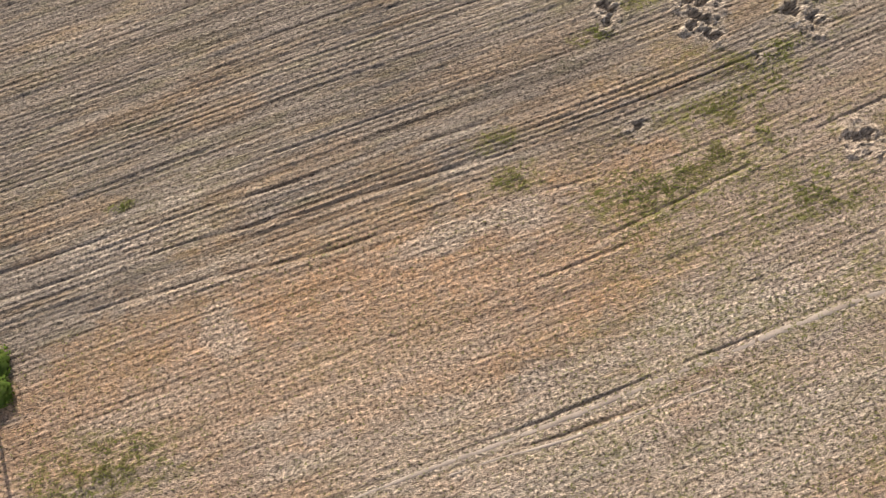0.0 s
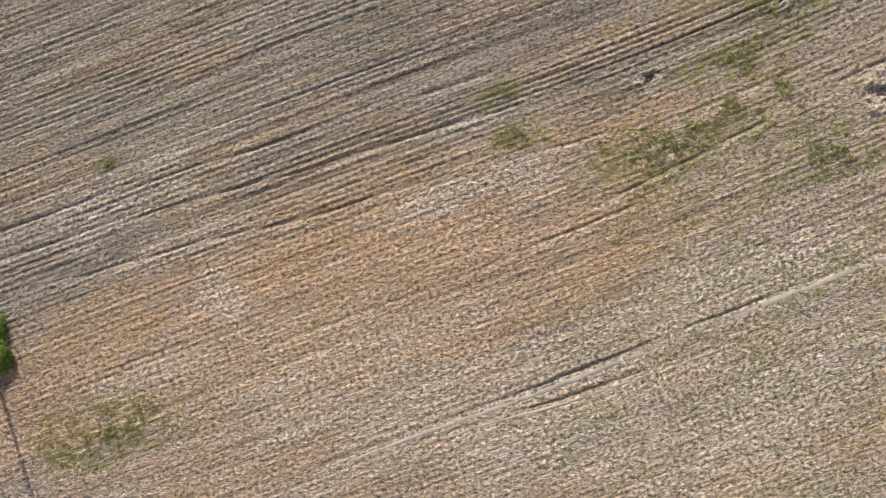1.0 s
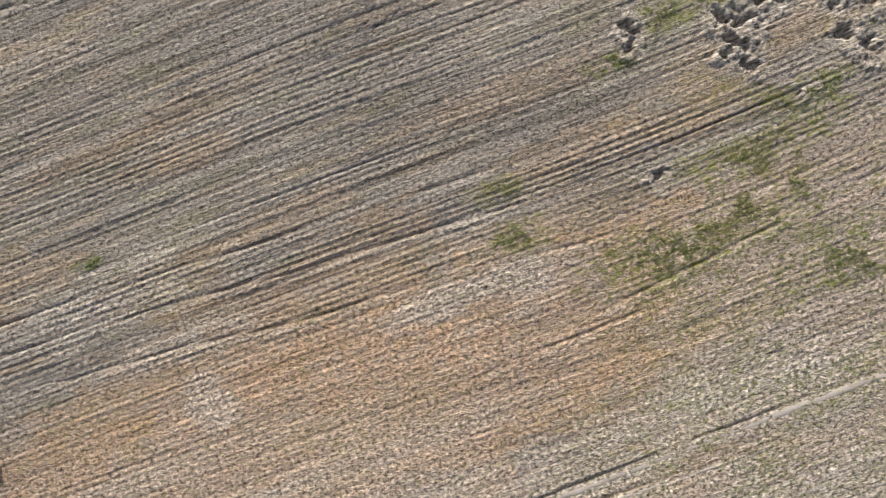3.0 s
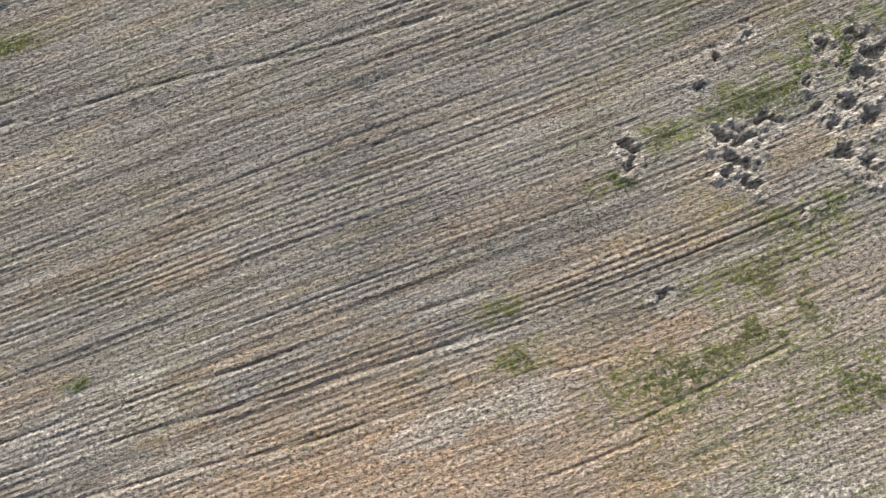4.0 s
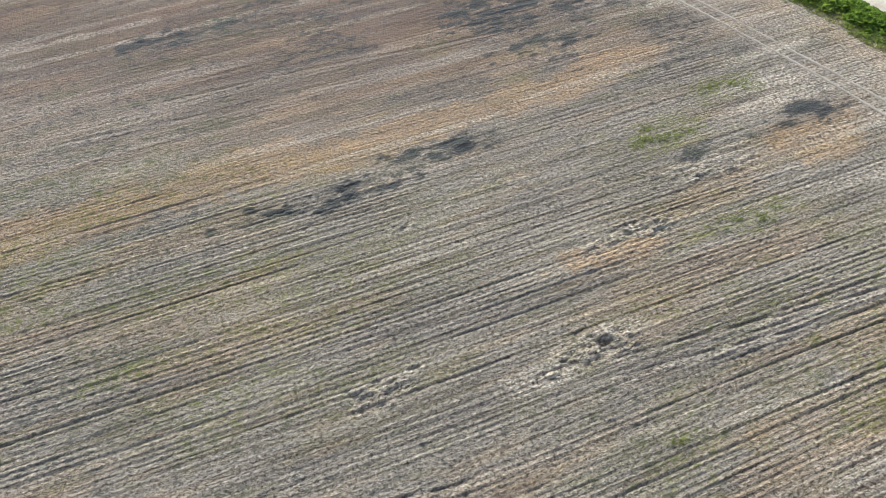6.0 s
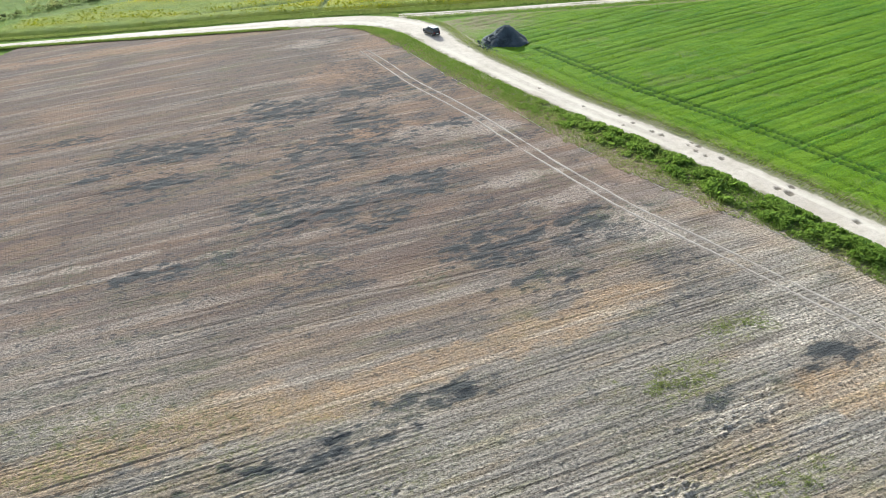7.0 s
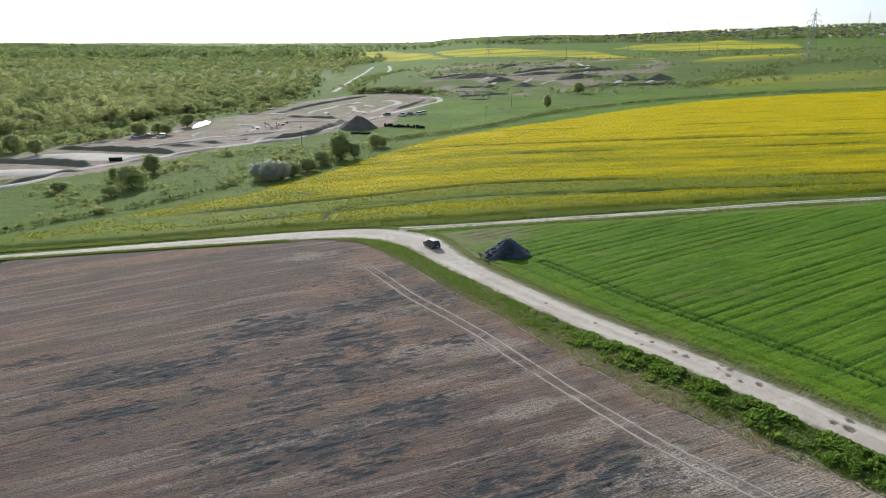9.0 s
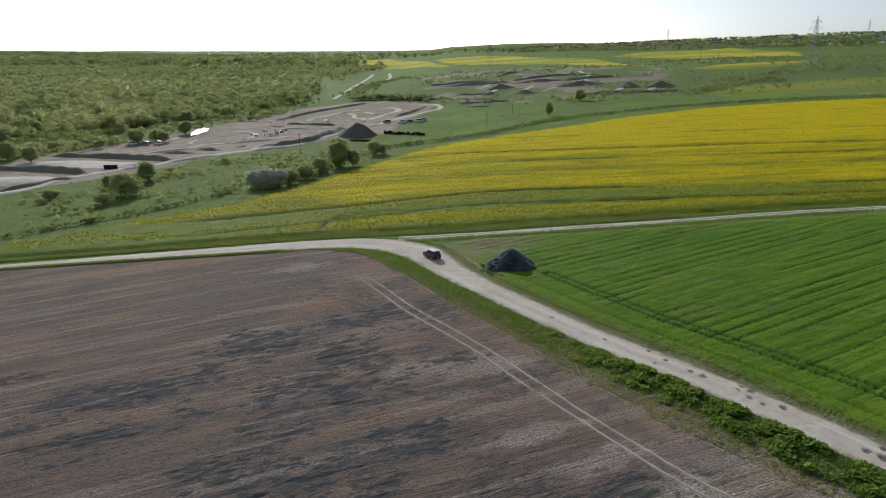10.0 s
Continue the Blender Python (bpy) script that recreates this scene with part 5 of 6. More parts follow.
for x, y, rx, ry, h, a, s in ((45, 702, 17, 8, 6, 20, 304), (64, 649, 13, 8, 5.5, -15, 305), (34, 655, 10, 6, 4, 10, 306), (120, 690, 26, 7, 6, 8, 307), (157, 652, 13, 8, 7, -25, 308), (182, 640, 15, 9, 8, 10, 309), (90, 742, 34, 7, 4, 4, 310), (20, 748, 40, 9, 5, 0, 311)):
    heap("jump_mound", x, y, rx, ry, 0.7 * h, BERM, "dark earth jump of the dirt track, grassy on its back", s, None, a, "mound")


# ---- tracks and banks of the motor course ----
def bank(rows, tall, label):
    def shape(u, run, x, y):
        ends = smooth(0, 9, run) * smooth(0, 9, run.max() - run)
        h = 0.62 * tall * ends * np.cos(u * math.pi / 2) ** 1.6 * (0.55 + 0.8 * fbm(run / 10, u * 0, 331, 3)) - 0.2 + 0.3 * (fbm(x / 2, y / 2, 332, 3) - 0.5)
        return h, np.stack([u * 0] * 4, -1)
    return ribbon("earth_bank", rows, 2.0, 9, shape, BERM, label, "bank")


def sand(rows, label):
    def shape(u, run, x, y):
        h = 0.12 + 0.5 * smooth(0.45, 0.75, vnoise(run / 11, u * 0, 333)) * np.cos(u * math.pi / 2) - 0.25 * np.abs(u) ** 4
        return h, np.stack([u * 0] * 4, -1)
    return ribbon("dirt_track", rows, 2.0, 9, shape, SAND, label, "track")


SAND_ROAD = [(-190, 205, 5), (-165, 240, 5), (-150, 257.5, 5), (-143, 291, 5), (-126, 314, 5), (-104, 345, 5), (-82, 362, 5), (-65, 403, 5), (-50, 442, 4.5), (-38, 485, 4.5), (-24, 521, 4.5), (-10.5, 551, 4.5), (-14, 588, 4.5), (-28, 594, 4.5)]
sand(SAND_ROAD, "pale sandy access road curving through the valley")
LANES = [("long pale lane round the motor course", 3.6, [(-101, 500), (-98, 522), (-90, 543), (-80, 566), (-76, 577)]), ("pale hairpin lane of the motor course", 4.2, [(-58, 579), (-47, 572), (-42, 555), (-46, 530), (-52, 510), (-57, 488)]),
         ("winding pale lane inside the loop", 2.6, [(-79, 546), (-72, 529), (-70, 512), (-61, 495), (-59, 481)]), ("short pale lane inside the loop", 2.4, [(-89, 505), (-85, 491)]), ("short pale lane inside the loop", 2.4, [(-71, 486), (-70, 496)]), ("pale straight lane inside the loop", 3.0, [(-67, 549), (-57, 529)]),
         ("pale hooked lane by the pond", 2.6, [(-131, 441), (-116, 427), (-112, 415), (-113, 400)]), ("pale lane across the bare earth", 2.6, [(-116, 383), (-108, 388), (-99, 392), (-92, 408)]), ("pale lane below an earth bank", 2.6, [(-95, 354), (-94, 369), (-86, 375), (-79, 379), (-76, 399)]),
         ("short pale lane by the access road", 2.2, [(-110, 364), (-103, 368)]), ("pale lane below the loop", 2.4, [(-106, 454), (-88, 444), (-74, 444)]), ("pale wavy lane with small jumps", 3.0, [(-147, 353), (-139, 357), (-132, 364), (-128, 380), (-118, 383)]), ("short pale ramp by the pond", 2.4, [(-138, 385), (-139, 400)]), ("pale trampled ground by the parked vans", 4.0, [(-157, 406), (-155, 414)])]
for name_, wide_, lane_ in LANES:
    sand([(x, y, wide_ * 1.3) for x, y in lane_], name_)
sand([(-186, 324, 10), (-166, 325, 16), (-146, 318, 16), (-131, 319, 8)], "pale levelled practice ground with worn sand")
sand([(-182, 283, 10), (-165, 285, 15), (-150, 285, 10)], "pale worn practice ground below a bank")
sand([(26, 708, 5), (39, 747, 5), (51, 780, 5)], "pale lane over a far earth jump")
sand([(120, 721, 5), (141, 724, 5), (144, 778, 5), (146, 837, 5)], "pale lane bending past the far jumps")
sand([(58, 652, 6), (66, 676, 5), (79, 708, 5)], "pale ramp over an earth jump")
sand([(80, 655, 5), (98, 684, 5), (117, 710, 5), (140, 745, 5), (150, 800, 5)], "long pale lane between earth jumps")
sand([(139, 622, 7), (150, 648, 6), (166, 684, 6)], "pale ramp up to a flat-topped jump")
sand([(163, 613, 6), (178, 640, 6), (190, 670, 6)], "pale ramp beside the flat-topped jump")
sand([(30, 650, 5), (40, 690, 5), (48, 728, 5)], "pale ramp over a dark mound")
sand([(-118, 700, 6), (-122, 800, 6), (-135, 1000, 6), (-150, 1300, 7)], "pale road climbing past the wood")
sand([(-98, 780, 5), (-108, 900, 5), (-100, 1090, 6), (-120, 1300, 7)], "second pale road past the wood")
for rows, tall in (([(-190, 349, 5), (-183, 348, 6), (-161, 342, 6), (-136, 333, 6), (-125, 327, 5), (-118, 322, 5)], 3.2), ([(-198, 312, 5), (-190, 311, 6), (-167, 306, 6), (-147, 298, 6), (-141, 292, 5)], 3.4), ([(-156, 258, 5), (-150, 269, 5), (-146, 281, 5), (-142, 289, 5)], 2.6),
                   ([(-126, 500, 6), (-123, 512, 6), (-113, 558, 6), (-99, 594, 6), (-76, 639, 6)], 2.6), ([(-66, 442, 6), (-67, 434, 7), (-70, 408, 7), (-73, 385, 7), (-79, 373, 6), (-90, 360, 6)], 3.6), ([(-22, 575, 5), (-24, 565, 5), (-32, 529, 5), (-41, 503, 5)], 2.2), ([(-114, 484, 5), (-97, 475, 5), (-71, 457, 5)], 2.4),
                   ([(-128, 362, 5), (-120, 360, 6), (-108, 354, 5)], 2.4), ([(-140, 352, 5), (-128, 350, 5), (-116, 345, 5)], 2.0), ([(8, 550, 6), (32, 540, 5)], 2.2), ([(0, 634, 8), (38, 600, 7)], 2.6), ([(5, 612, 7), (36, 580, 6)], 2.0), ([(0, 668, 8), (35, 655, 8)], 3.2),
                   ([(100, 600, 7), (130, 612, 7), (165, 596, 8), (190, 590, 7)], 3.2), ([(60, 760, 8), (110, 790, 8), (160, 770, 8)], 3.5), ([(-30, 760, 9), (20, 770, 9), (60, 745, 8)], 3.5), ([(-60, 640, 5), (-30, 640, 5), (0, 640, 5)], 2.0), ([(109, 737, 9), (145, 744, 9), (168, 742, 9)], 4.0), ([(0, 584, 7), (30, 585, 7), (48, 581, 6)], 2.6), ([(47, 816, 9), (73, 869, 9), (104, 817, 9)], 4.0), ([(24, 469, 5), (38, 466, 5)], 2.0)):
    bank(rows, tall, "dark grass-grown earth bank of the motor course")
for pts in ([(-152, 421), (-159, 450), (-158, 464), (-149, 442), (-150, 431)],):
    bm = bmesh.new()
    ring = curve_points(pts + pts[:1], 1.5)[:-1]
    mid_ = ring.mean(0)
    ring = mid_ + (ring - mid_) * (0.55 + 0.9 * fbm(ring[:, 0] / 3, ring[:, 1] / 5, 335, 3))[:, None]
    face = bm.faces.new([bm.verts.new((px, py, ground_z(-150, 450) + 0.55)) for px, py in ring])
    if face.normal.z < 0:
        face.normal_flip()
    me = bpy.data.meshes.new("pond")
    bm.to_mesh(me), bm.free()
    me.materials.append(WATER)
    tagged(new("pond", me), "small bright pond reflecting the sky", "water", kind="structure")


# tyres stacked as barriers
def tyre_mesh():
    bm = bmesh.new()
    ring = []
    for i in range(12):
        a = i / 12 * math.tau
        ring.append([bm.verts.new(((0.55 + 0.2 * math.cos(b)) * math.cos(a), (0.55 + 0.2 * math.cos(b)) * math.sin(a), 0.2 + 0.2 * math.sin(b))) for b in (math.tau * k / 6 for k in range(6))])
    for i in range(12):
        for k in range(6):
            bm.faces.new((ring[i][k], ring[(i + 1) % 12][k], ring[(i + 1) % 12][(k + 1) % 6], ring[i][(k + 1) % 6]))
    me = bpy.data.meshes.new("tyre")
    bm.to_mesh(me), bm.free()
    me.materials.append(RUBBER)
    return me


TYRE = tyre_mesh()


def tyre_stack(x, y, count, group):
    root = empty("tyre_stack", pose(x, y, ground_z(x, y), 0, 0, rng.uniform(0, 60)), "stack of old black tyres beside the dirt track", "tyres", group)
    for i in range(count):
        ob = new("tyre", TYRE)
        ob.parent = root
        ob.location = (rng.uniform(-0.08, 0.08), rng.uniform(-0.08, 0.08), 0.39 * i)
    return root


for i in range(28):
    k = i / 27
    tyre_stack(-37 + 22 * k + rng.uniform(-0.4, 0.4), 399 - 17 * k + rng.uniform(-1.5, 1.5), int(rng.integers(2, 5)), "tyre wall by the spoil heap")
for i in range(11):
    tyre_stack(-51 + 1.1 * i, 373 - 0.6 * i + rng.uniform(-0.4, 0.4), 2, "low tyre row by the spoil heap")
for i in range(4):
    tyre_stack(-141 + 1.4 * i, 306.4 + rng.uniform(-0.3, 0.3), 4, "tyre stacks on the practice ground")


# an open shelter and a row of painted barrier blocks on the course
shelter = empty("shelter", pose(-115.5, 475, ground_z(-115.5, 475), 0, 0, -8), "open shelter with a flat pale roof on thin posts", "shelter")
bm = bmesh.new()
box(bm, -4.6, -2.2, 2.5, 4.6, 2.2, 2.75, 0.04)
part("roof", bm, CONCRETE, shelter, "flat pale roof sheet")
for sx in (-4.2, 0, 4.2):
    for sy in (-1.9, 1.9):
        bm = bmesh.new()
        rod(bm, (sx, sy, -0.1), (sx, sy, 2.5), 0.07, sides=8)
        part("post", bm, STEEL, shelter)
RED_PAINT = plain("faded_red_paint", (0.34, 0.17, 0.14), (0.46, 0.26, 0.22), 0.8)
for i in range(18):
    bx, by = rng.uniform(-114, -98), rng.uniform(410, 441)
    root = empty("barrier_block", pose(bx, by, ground_z(bx, by), 0, 0, rng.uniform(0, 180)), "red barrier block with a white top rail" if i % 2 else "white barrier block with a red top rail", "barrier", "barrier blocks on the course")
    bm = bmesh.new()
    box(bm, -0.9, -0.3, -0.05, 0.9, 0.3, 0.75, 0.05)
    part("body", bm, RED_PAINT if i % 2 else WHITE_PAINT, root)
    bm = bmesh.new()
    box(bm, -0.8, -0.15, 0.75, 0.8, 0.15, 0.98, 0.03)
    part("rail", bm, WHITE_PAINT if i % 2 else RED_PAINT, root)


# ---- poles and pylons ----
def utility_pole(x, y, tall, label, r0=0.16, group=""):
    root = empty("utility_pole", pose(x, y, ground_z(x, y) - 0.1, 0, 0, rng.uniform(-12, 12)), label, "pole", group)
    bm = bmesh.new()
    rod(bm, (0, 0, 0), (0, 0, tall), r0, r0 * 0.65, 10)
    part("shaft", bm, OLD_WOOD, root)
    bm = bmesh.new()
    box(bm, -0.9, -0.06, tall - 0.7, 0.9, 0.06, tall - 0.56, 0.01)
    part("crossarm", bm, OLD_WOOD, root)
    for ix in (-0.8, 0.0, 0.8):
        bm = bmesh.new()
        rod(bm, (ix, 0, tall - 0.56 if ix else tall), (ix, 0, tall - 0.32 if ix else tall + 0.24), 0.06, 0.04, 8)
        part("insulator", bm, PORCELAIN, root, "brown porcelain insulator")
    return root


pole_thing = utility_pole(-30.9, -3.0, 9.0, "weathered wooden power pole in the stubble field", 0.13)
bm = bmesh.new()
box(bm, -0.75, -0.09, 0.0, 0.10, 0.10, 0.55, 0.02)
part("footing", bm, CONCRETE, pole_thing, "pale concrete footing beam")
for x, y, h in ((-68, 335, 9), (18, 402, 8), (39, 485, 8), (152, 958, 20), (237, 969, 24), (289, 847, 21), (401, 965, 21), (330, 900, 18)):
    utility_pole(x, y, h, "tall dark power pole in the valley" if h > 10 else "thin wooden pole in the scrub", 0.2 if h > 10 else 0.14, "power poles")


def pylon(x, y, tall, turn):
    root = empty("pylon", pose(x, y, ground_z(x, y), 0, 0, turn), "tall steel lattice pylon standing in green scrub", "pylon", "pylons")
    half = lambda z: 4.6 * (1 - z / tall) ** 1.25 + 0.55
    levels = [0, 0.12, 0.24, 0.35, 0.45, 0.54, 0.62, 0.69, 0.76, 0.83, 0.90, 0.96]
    for cx_, cy_ in ((-1, -1), (1, -1), (1, 1), (-1, 1)):
        bm = bmesh.new()
        for a, b in zip(levels, levels[1:]):
            ha, hb = half(a * tall), half(b * tall)
            rod(bm, (cx_ * ha, cy_ * ha, a * tall), (cx_ * hb, cy_ * hb, b * tall), 0.12, sides=4)
        part("leg", bm, STEEL, root)
    for a, b in zip(levels, levels[1:]):
        bm = bmesh.new()
        ha, hb = half(a * tall), half(b * tall)
        cs_a = [(-ha, -ha, a * tall), (ha, -ha, a * tall), (ha, ha, a * tall), (-ha, ha, a * tall)]
        cs_b = [(-hb, -hb, b * tall), (hb, -hb, b * tall), (hb, hb, b * tall), (-hb, hb, b * tall)]
        for i in range(4):
            rod(bm, cs_a[i], cs_b[(i + 1) % 4], 0.06, sides=3)
            rod(bm, cs_a[(i + 1) % 4], cs_b[i], 0.06, sides=3)
            rod(bm, cs_b[i], cs_b[(i + 1) % 4], 0.06, sides=3)
        part("bracing", bm, STEEL, root)
    for z, reach in ((0.66, 5.5), (0.78, 7.5), (0.90, 5.0)):
        for s in (-1, 1):
            bm = bmesh.new()
            hz = half(z * tall)
            for yy in (-hz, hz):
                rod(bm, (s * hz, yy, z * tall), (s * reach, 0, z * tall + 0.3), 0.08, sides=4)
                rod(bm, (s * hz, yy, (z + 0.035) * tall), (s * reach, 0, z * tall + 0.3), 0.06, sides=4)
            part("crossarm", bm, STEEL, root)
            bm = bmesh.new()
            rod(bm, (s * reach, 0, z * tall + 0.2), (s * reach, 0, z * tall - 2.2), 0.16, sides=6)
            part("insulator", bm, PORCELAIN, root, "hanging insulator string")
    bm = bmesh.new()
    for cx_, cy_ in ((-1, -1), (1, -1), (1, 1), (-1, 1)):
        hz = half(0.96 * tall)
        rod(bm, (cx_ * hz, cy_ * hz, 0.96 * tall), (0, 0, tall * 1.03), 0.09, sides=4)
    part("peak", bm, STEEL, root)
    return root


pylon(349, 714, 48, 12)
pylon(60, 1190, 46, 50)
for x, y, h, a in ((1240, 2120, 70, 20), (1330, 2100, 60, 10), (700, 2300, 55, 0)):
    pylon(x, y, h, a)


def post(name, x, y, tall, label):
    root = empty(name, pose(x, y, ground_z(x, y) - 0.05, 0, 0, 10), label, "post")
    bm = bmesh.new()
    rod(bm, (0, 0, 0), (0.05, 0.02, tall), 0.06, 0.05, 8)
    part("shaft", bm, OLD_WOOD, root)
    bm = bmesh.new()
    box(bm, -0.12, -0.03, tall * 0.8, 0.18, 0.03, tall * 0.98, 0.01)
    part("board", bm, OLD_WOOD, root, "small grey board")
    return root


post("wooden_post", 21.9, 186.4, 1.9, "leaning wooden post with a small board beside the track")


# ---- trees, shrubs and woods ----
def crown(seed, n, lobes=7, card=0.16):
    """Leaf clumps of a crown of width and height 1 that stands on its foot: loose cards round several lobes."""
    r = np.random.default_rng(seed)
    c = r.normal(size=(lobes, 3))
    c = c / np.linalg.norm(c, axis=1)[:, None] * r.uniform(0.1, 0.27, (lobes, 1)) + [0, 0, 0.52]
    rad = r.uniform(0.17, 0.27, lobes)
    k = r.integers(0, lobes, n)
    d = r.normal(size=(n, 3)) + [0, 0, 0.25]
    d /= np.linalg.norm(d, axis=1)[:, None]
    at = c[k] + d * (rad[k] * r.uniform(0.55, 1.08, n))[:, None]
    u = np.cross(d, r.normal(size=(n, 3)))
    u /= np.linalg.norm(u, axis=1)[:, None]
    v = np.cross(d, u) + d * r.normal(size=(n, 1)) * 0.5
    s = card * r.uniform(0.6, 1.3, (n, 1))
    quad = np.stack([at - u * s * 0.6, at + v * s * 0.6, at + u * s * 0.5 - v * s * 0.4], 1)
    turned = (np.cross(quad[:, 1] - quad[:, 0], quad[:, 2] - quad[:, 0]) * d).sum(1) < 0
    quad[turned] = quad[turned][:, ::-1]
    out = (at - [0, 0, 0.42]) * [1, 1, 1.2]
    out = 0.9 * out / np.linalg.norm(out, axis=1)[:, None] + 0.3 * d + [0, 0, 0.1]
    quad[:, :, 2] = np.clip(quad[:, :, 2], 0.02, None)
    return np.concatenate([quad.reshape(-1, 3), np.repeat(out, 3, 0)], 1)


CROWNS = [crown(400 + i, 140, 9, 0.19) for i in range(5)]
MID_CROWNS = [crown(420 + i, 60, 7, 0.28) for i in range(4)]
FAR_CROWNS = [crown(440 + i, 30, 5, 0.46) for i in range(4)]


def woods(name, x, y, wide, tall, tint, kinds, material, label, seed, sink=0.08):
    """Many crowns as one object."""
    r = np.random.default_rng(seed)
    pick, turn = r.integers(0, len(kinds), len(x)), r.uniform(0, math.tau, len(x))
    z = terrain(x, y)
    Vs, cs, Ns = [], [], []
    for k, T in enumerate(kinds):
        i = np.where(pick == k)[0]
        ca, sa = np.cos(turn[i])[:, None], np.sin(turn[i])[:, None]
        vx, vy = T[None, :, 0] * wide[i, None], T[None, :, 1] * wide[i, None]
        Vs.append(np.stack([x[i, None] + vx * ca - vy * sa, y[i, None] + vx * sa + vy * ca, z[i, None] + (T[None, :, 2] - sink) * tall[i, None]], -1).reshape(-1, 3))
        nx, ny = T[None, :, 3], T[None, :, 4]
        Ns.append(np.stack([nx * ca - ny * sa, nx * sa + ny * ca, np.broadcast_to(T[None, :, 5], (len(i), len(T)))], -1).reshape(-1, 3))
        cs.append(np.repeat(tint[i], len(T)))
    Vs, cs, Ns = np.vstack(Vs), np.concatenate(cs), np.vstack(Ns)
    Ns /= np.linalg.norm(Ns, axis=1)[:, None]
    ob = new(name, mesh_np(name, Vs, np.arange(len(Vs)).reshape(-1, 3), material, True, np.stack([cs] * 4, -1), Ns))
    return tagged(ob, label, "trees" if tall.mean() > 4 else "bushes", kind="stuff")


def tree(name, x, y, wide, tall, material, label, seed, tint=0.2, stem=0.3):
    root = empty(name, pose(x, y, ground_z(x, y), 0, 0, (seed * 37) % 360), label, "tree" if stem > 0.2 else "shrub")
    r = np.random.default_rng(seed)
    bm = bmesh.new()
    foot, fork = Vector((0, 0, -0.2)), Vector((0.05 * wide, 0.0, tall * max(stem, 0.12)))
    rod(bm, foot, fork, 0.035 * wide + 0.08, 0.025 * wide + 0.05, 8)
    for i in range(6):
        a = math.tau * i / 6 + r.uniform(-0.4, 0.4)
        tip = Vector((math.cos(a) * wide * 0.26, math.sin(a) * wide * 0.26, tall * r.uniform(0.5, 0.8)))
        rod(bm, fork, tip, 0.018 * wide + 0.03, 0.02, 5)
    part("trunk", bm, BARK, root)
    T = np.vstack([crown(seed + 1, 1700, 12, 0.085), crown(seed + 2, 900, 7, 0.095) * [0.8, 0.8, 0.95, 1, 1, 1], (crown(seed + 3, 900, 8, 0.085) - [0, 0, 0.16, 0, 0, 0]) * [0.95, 0.95, 0.78, 1, 1, 1] + [0, 0, 0.1, 0, 0, 0]])
    Ns = T[:, 3:] / np.linalg.norm(T[:, 3:], axis=1)[:, None]
    T = T[:, :3]
    T = (T - [0, 0, 0.12]) * [wide * 1.4, wide * 1.4, tall * (1 - stem * 0.5) * 1.08] + [0, 0, tall * stem * 0.5]
    T[:, 2] = np.maximum(T[:, 2], 0.02)
    cov = np.repeat(np.clip(r.normal(tint, 0.15, len(T) // 3), 0, 1), 3)
    part_np("crown", T, np.arange(len(T)).reshape(-1, 3), material, root, "", True, np.stack([cov] * 4, -1), Ns)
    return root


SHRUBS = [(-170, 394, 9, 9, 3), (-163, 402, 7, 7, 0), (-156, 397, 7, 7, 3), (-159, 434, 9, 10, 3), (-186, 329, 8, 8, 3), (-203, 339, 9, 9, 0), (-105, 236, 5, 4, 3), (-65, 257, 6, 6.5, 1), (-61, 254, 7, 7.5, 1), (-57, 254, 6.5, 7, 1), (-54, 259, 6, 6, 0), (-51, 268, 7, 5.5, 0), (-48.5, 281, 6, 6, 0), (-43, 291, 10, 11.5, 2), (-38, 292, 5, 7, 0), (-33, 320, 6.5, 7, 3), (-30, 321, 4, 5, 0), (-105, 250, 9, 8.5, 3), (-115, 259, 5, 6, 0), (-110, 277, 7, 8, 0), (-127, 246, 5, 4, 0), (59, 457, 6, 10, 3), (96, 556, 9, 10, 0)]
for i, (x, y, w, h, k) in enumerate(SHRUBS):
    if k == 1:
        tree("shrub", x, y, w, h, PALE_LEAF, "pale blossoming shrub on the grassy slope", 500 + i * 7, 0.75, 0.08)
    elif k == 2:
        tree("tree", x, y, w, h, SHRUB_LEAF, "tall grey-green tree on the valley slope", 500 + i * 7, 0.35, 0.12)
    elif k == 3:
        tree("tree", x, y, w, h, SHRUB_LEAF, "bright young green tree in the valley", 500 + i * 7, 0.7, 0.12)
    else:
        tree("shrub", x, y, w, h, SHRUB_LEAF, "green bushy shrub on the valley slope", 500 + i * 7, 0.45, 0.08)
tree("shrub", -31.0, -1.2, 2.3, 0.9, GRASS_LEAF, "bright green shrub beside the power pole", 477, 0.0, 0.1)
tree("shrub", -31.6, 0.8, 2.2, 0.7, GRASS_LEAF, "low dark green shrub beside the power pole", 481, 0.0, 0.1)

# the wood on the far side of the valley
r = np.random.default_rng(61)
def wood_points(n, y0, y1, seed):
    q = np.random.default_rng(seed)
    y_ = y0 + (y1 - y0) * np.sqrt(q.uniform(0.0, 1, n)) if y1 > 900 else q.uniform(y0, y1, n)
    x_ = q.uniform(-0.78, 0.02, n) * (y_ + 60)
    ok_ = inside(x_, y_, WOOD_EDGE)
    return x_[ok_], y_[ok_]


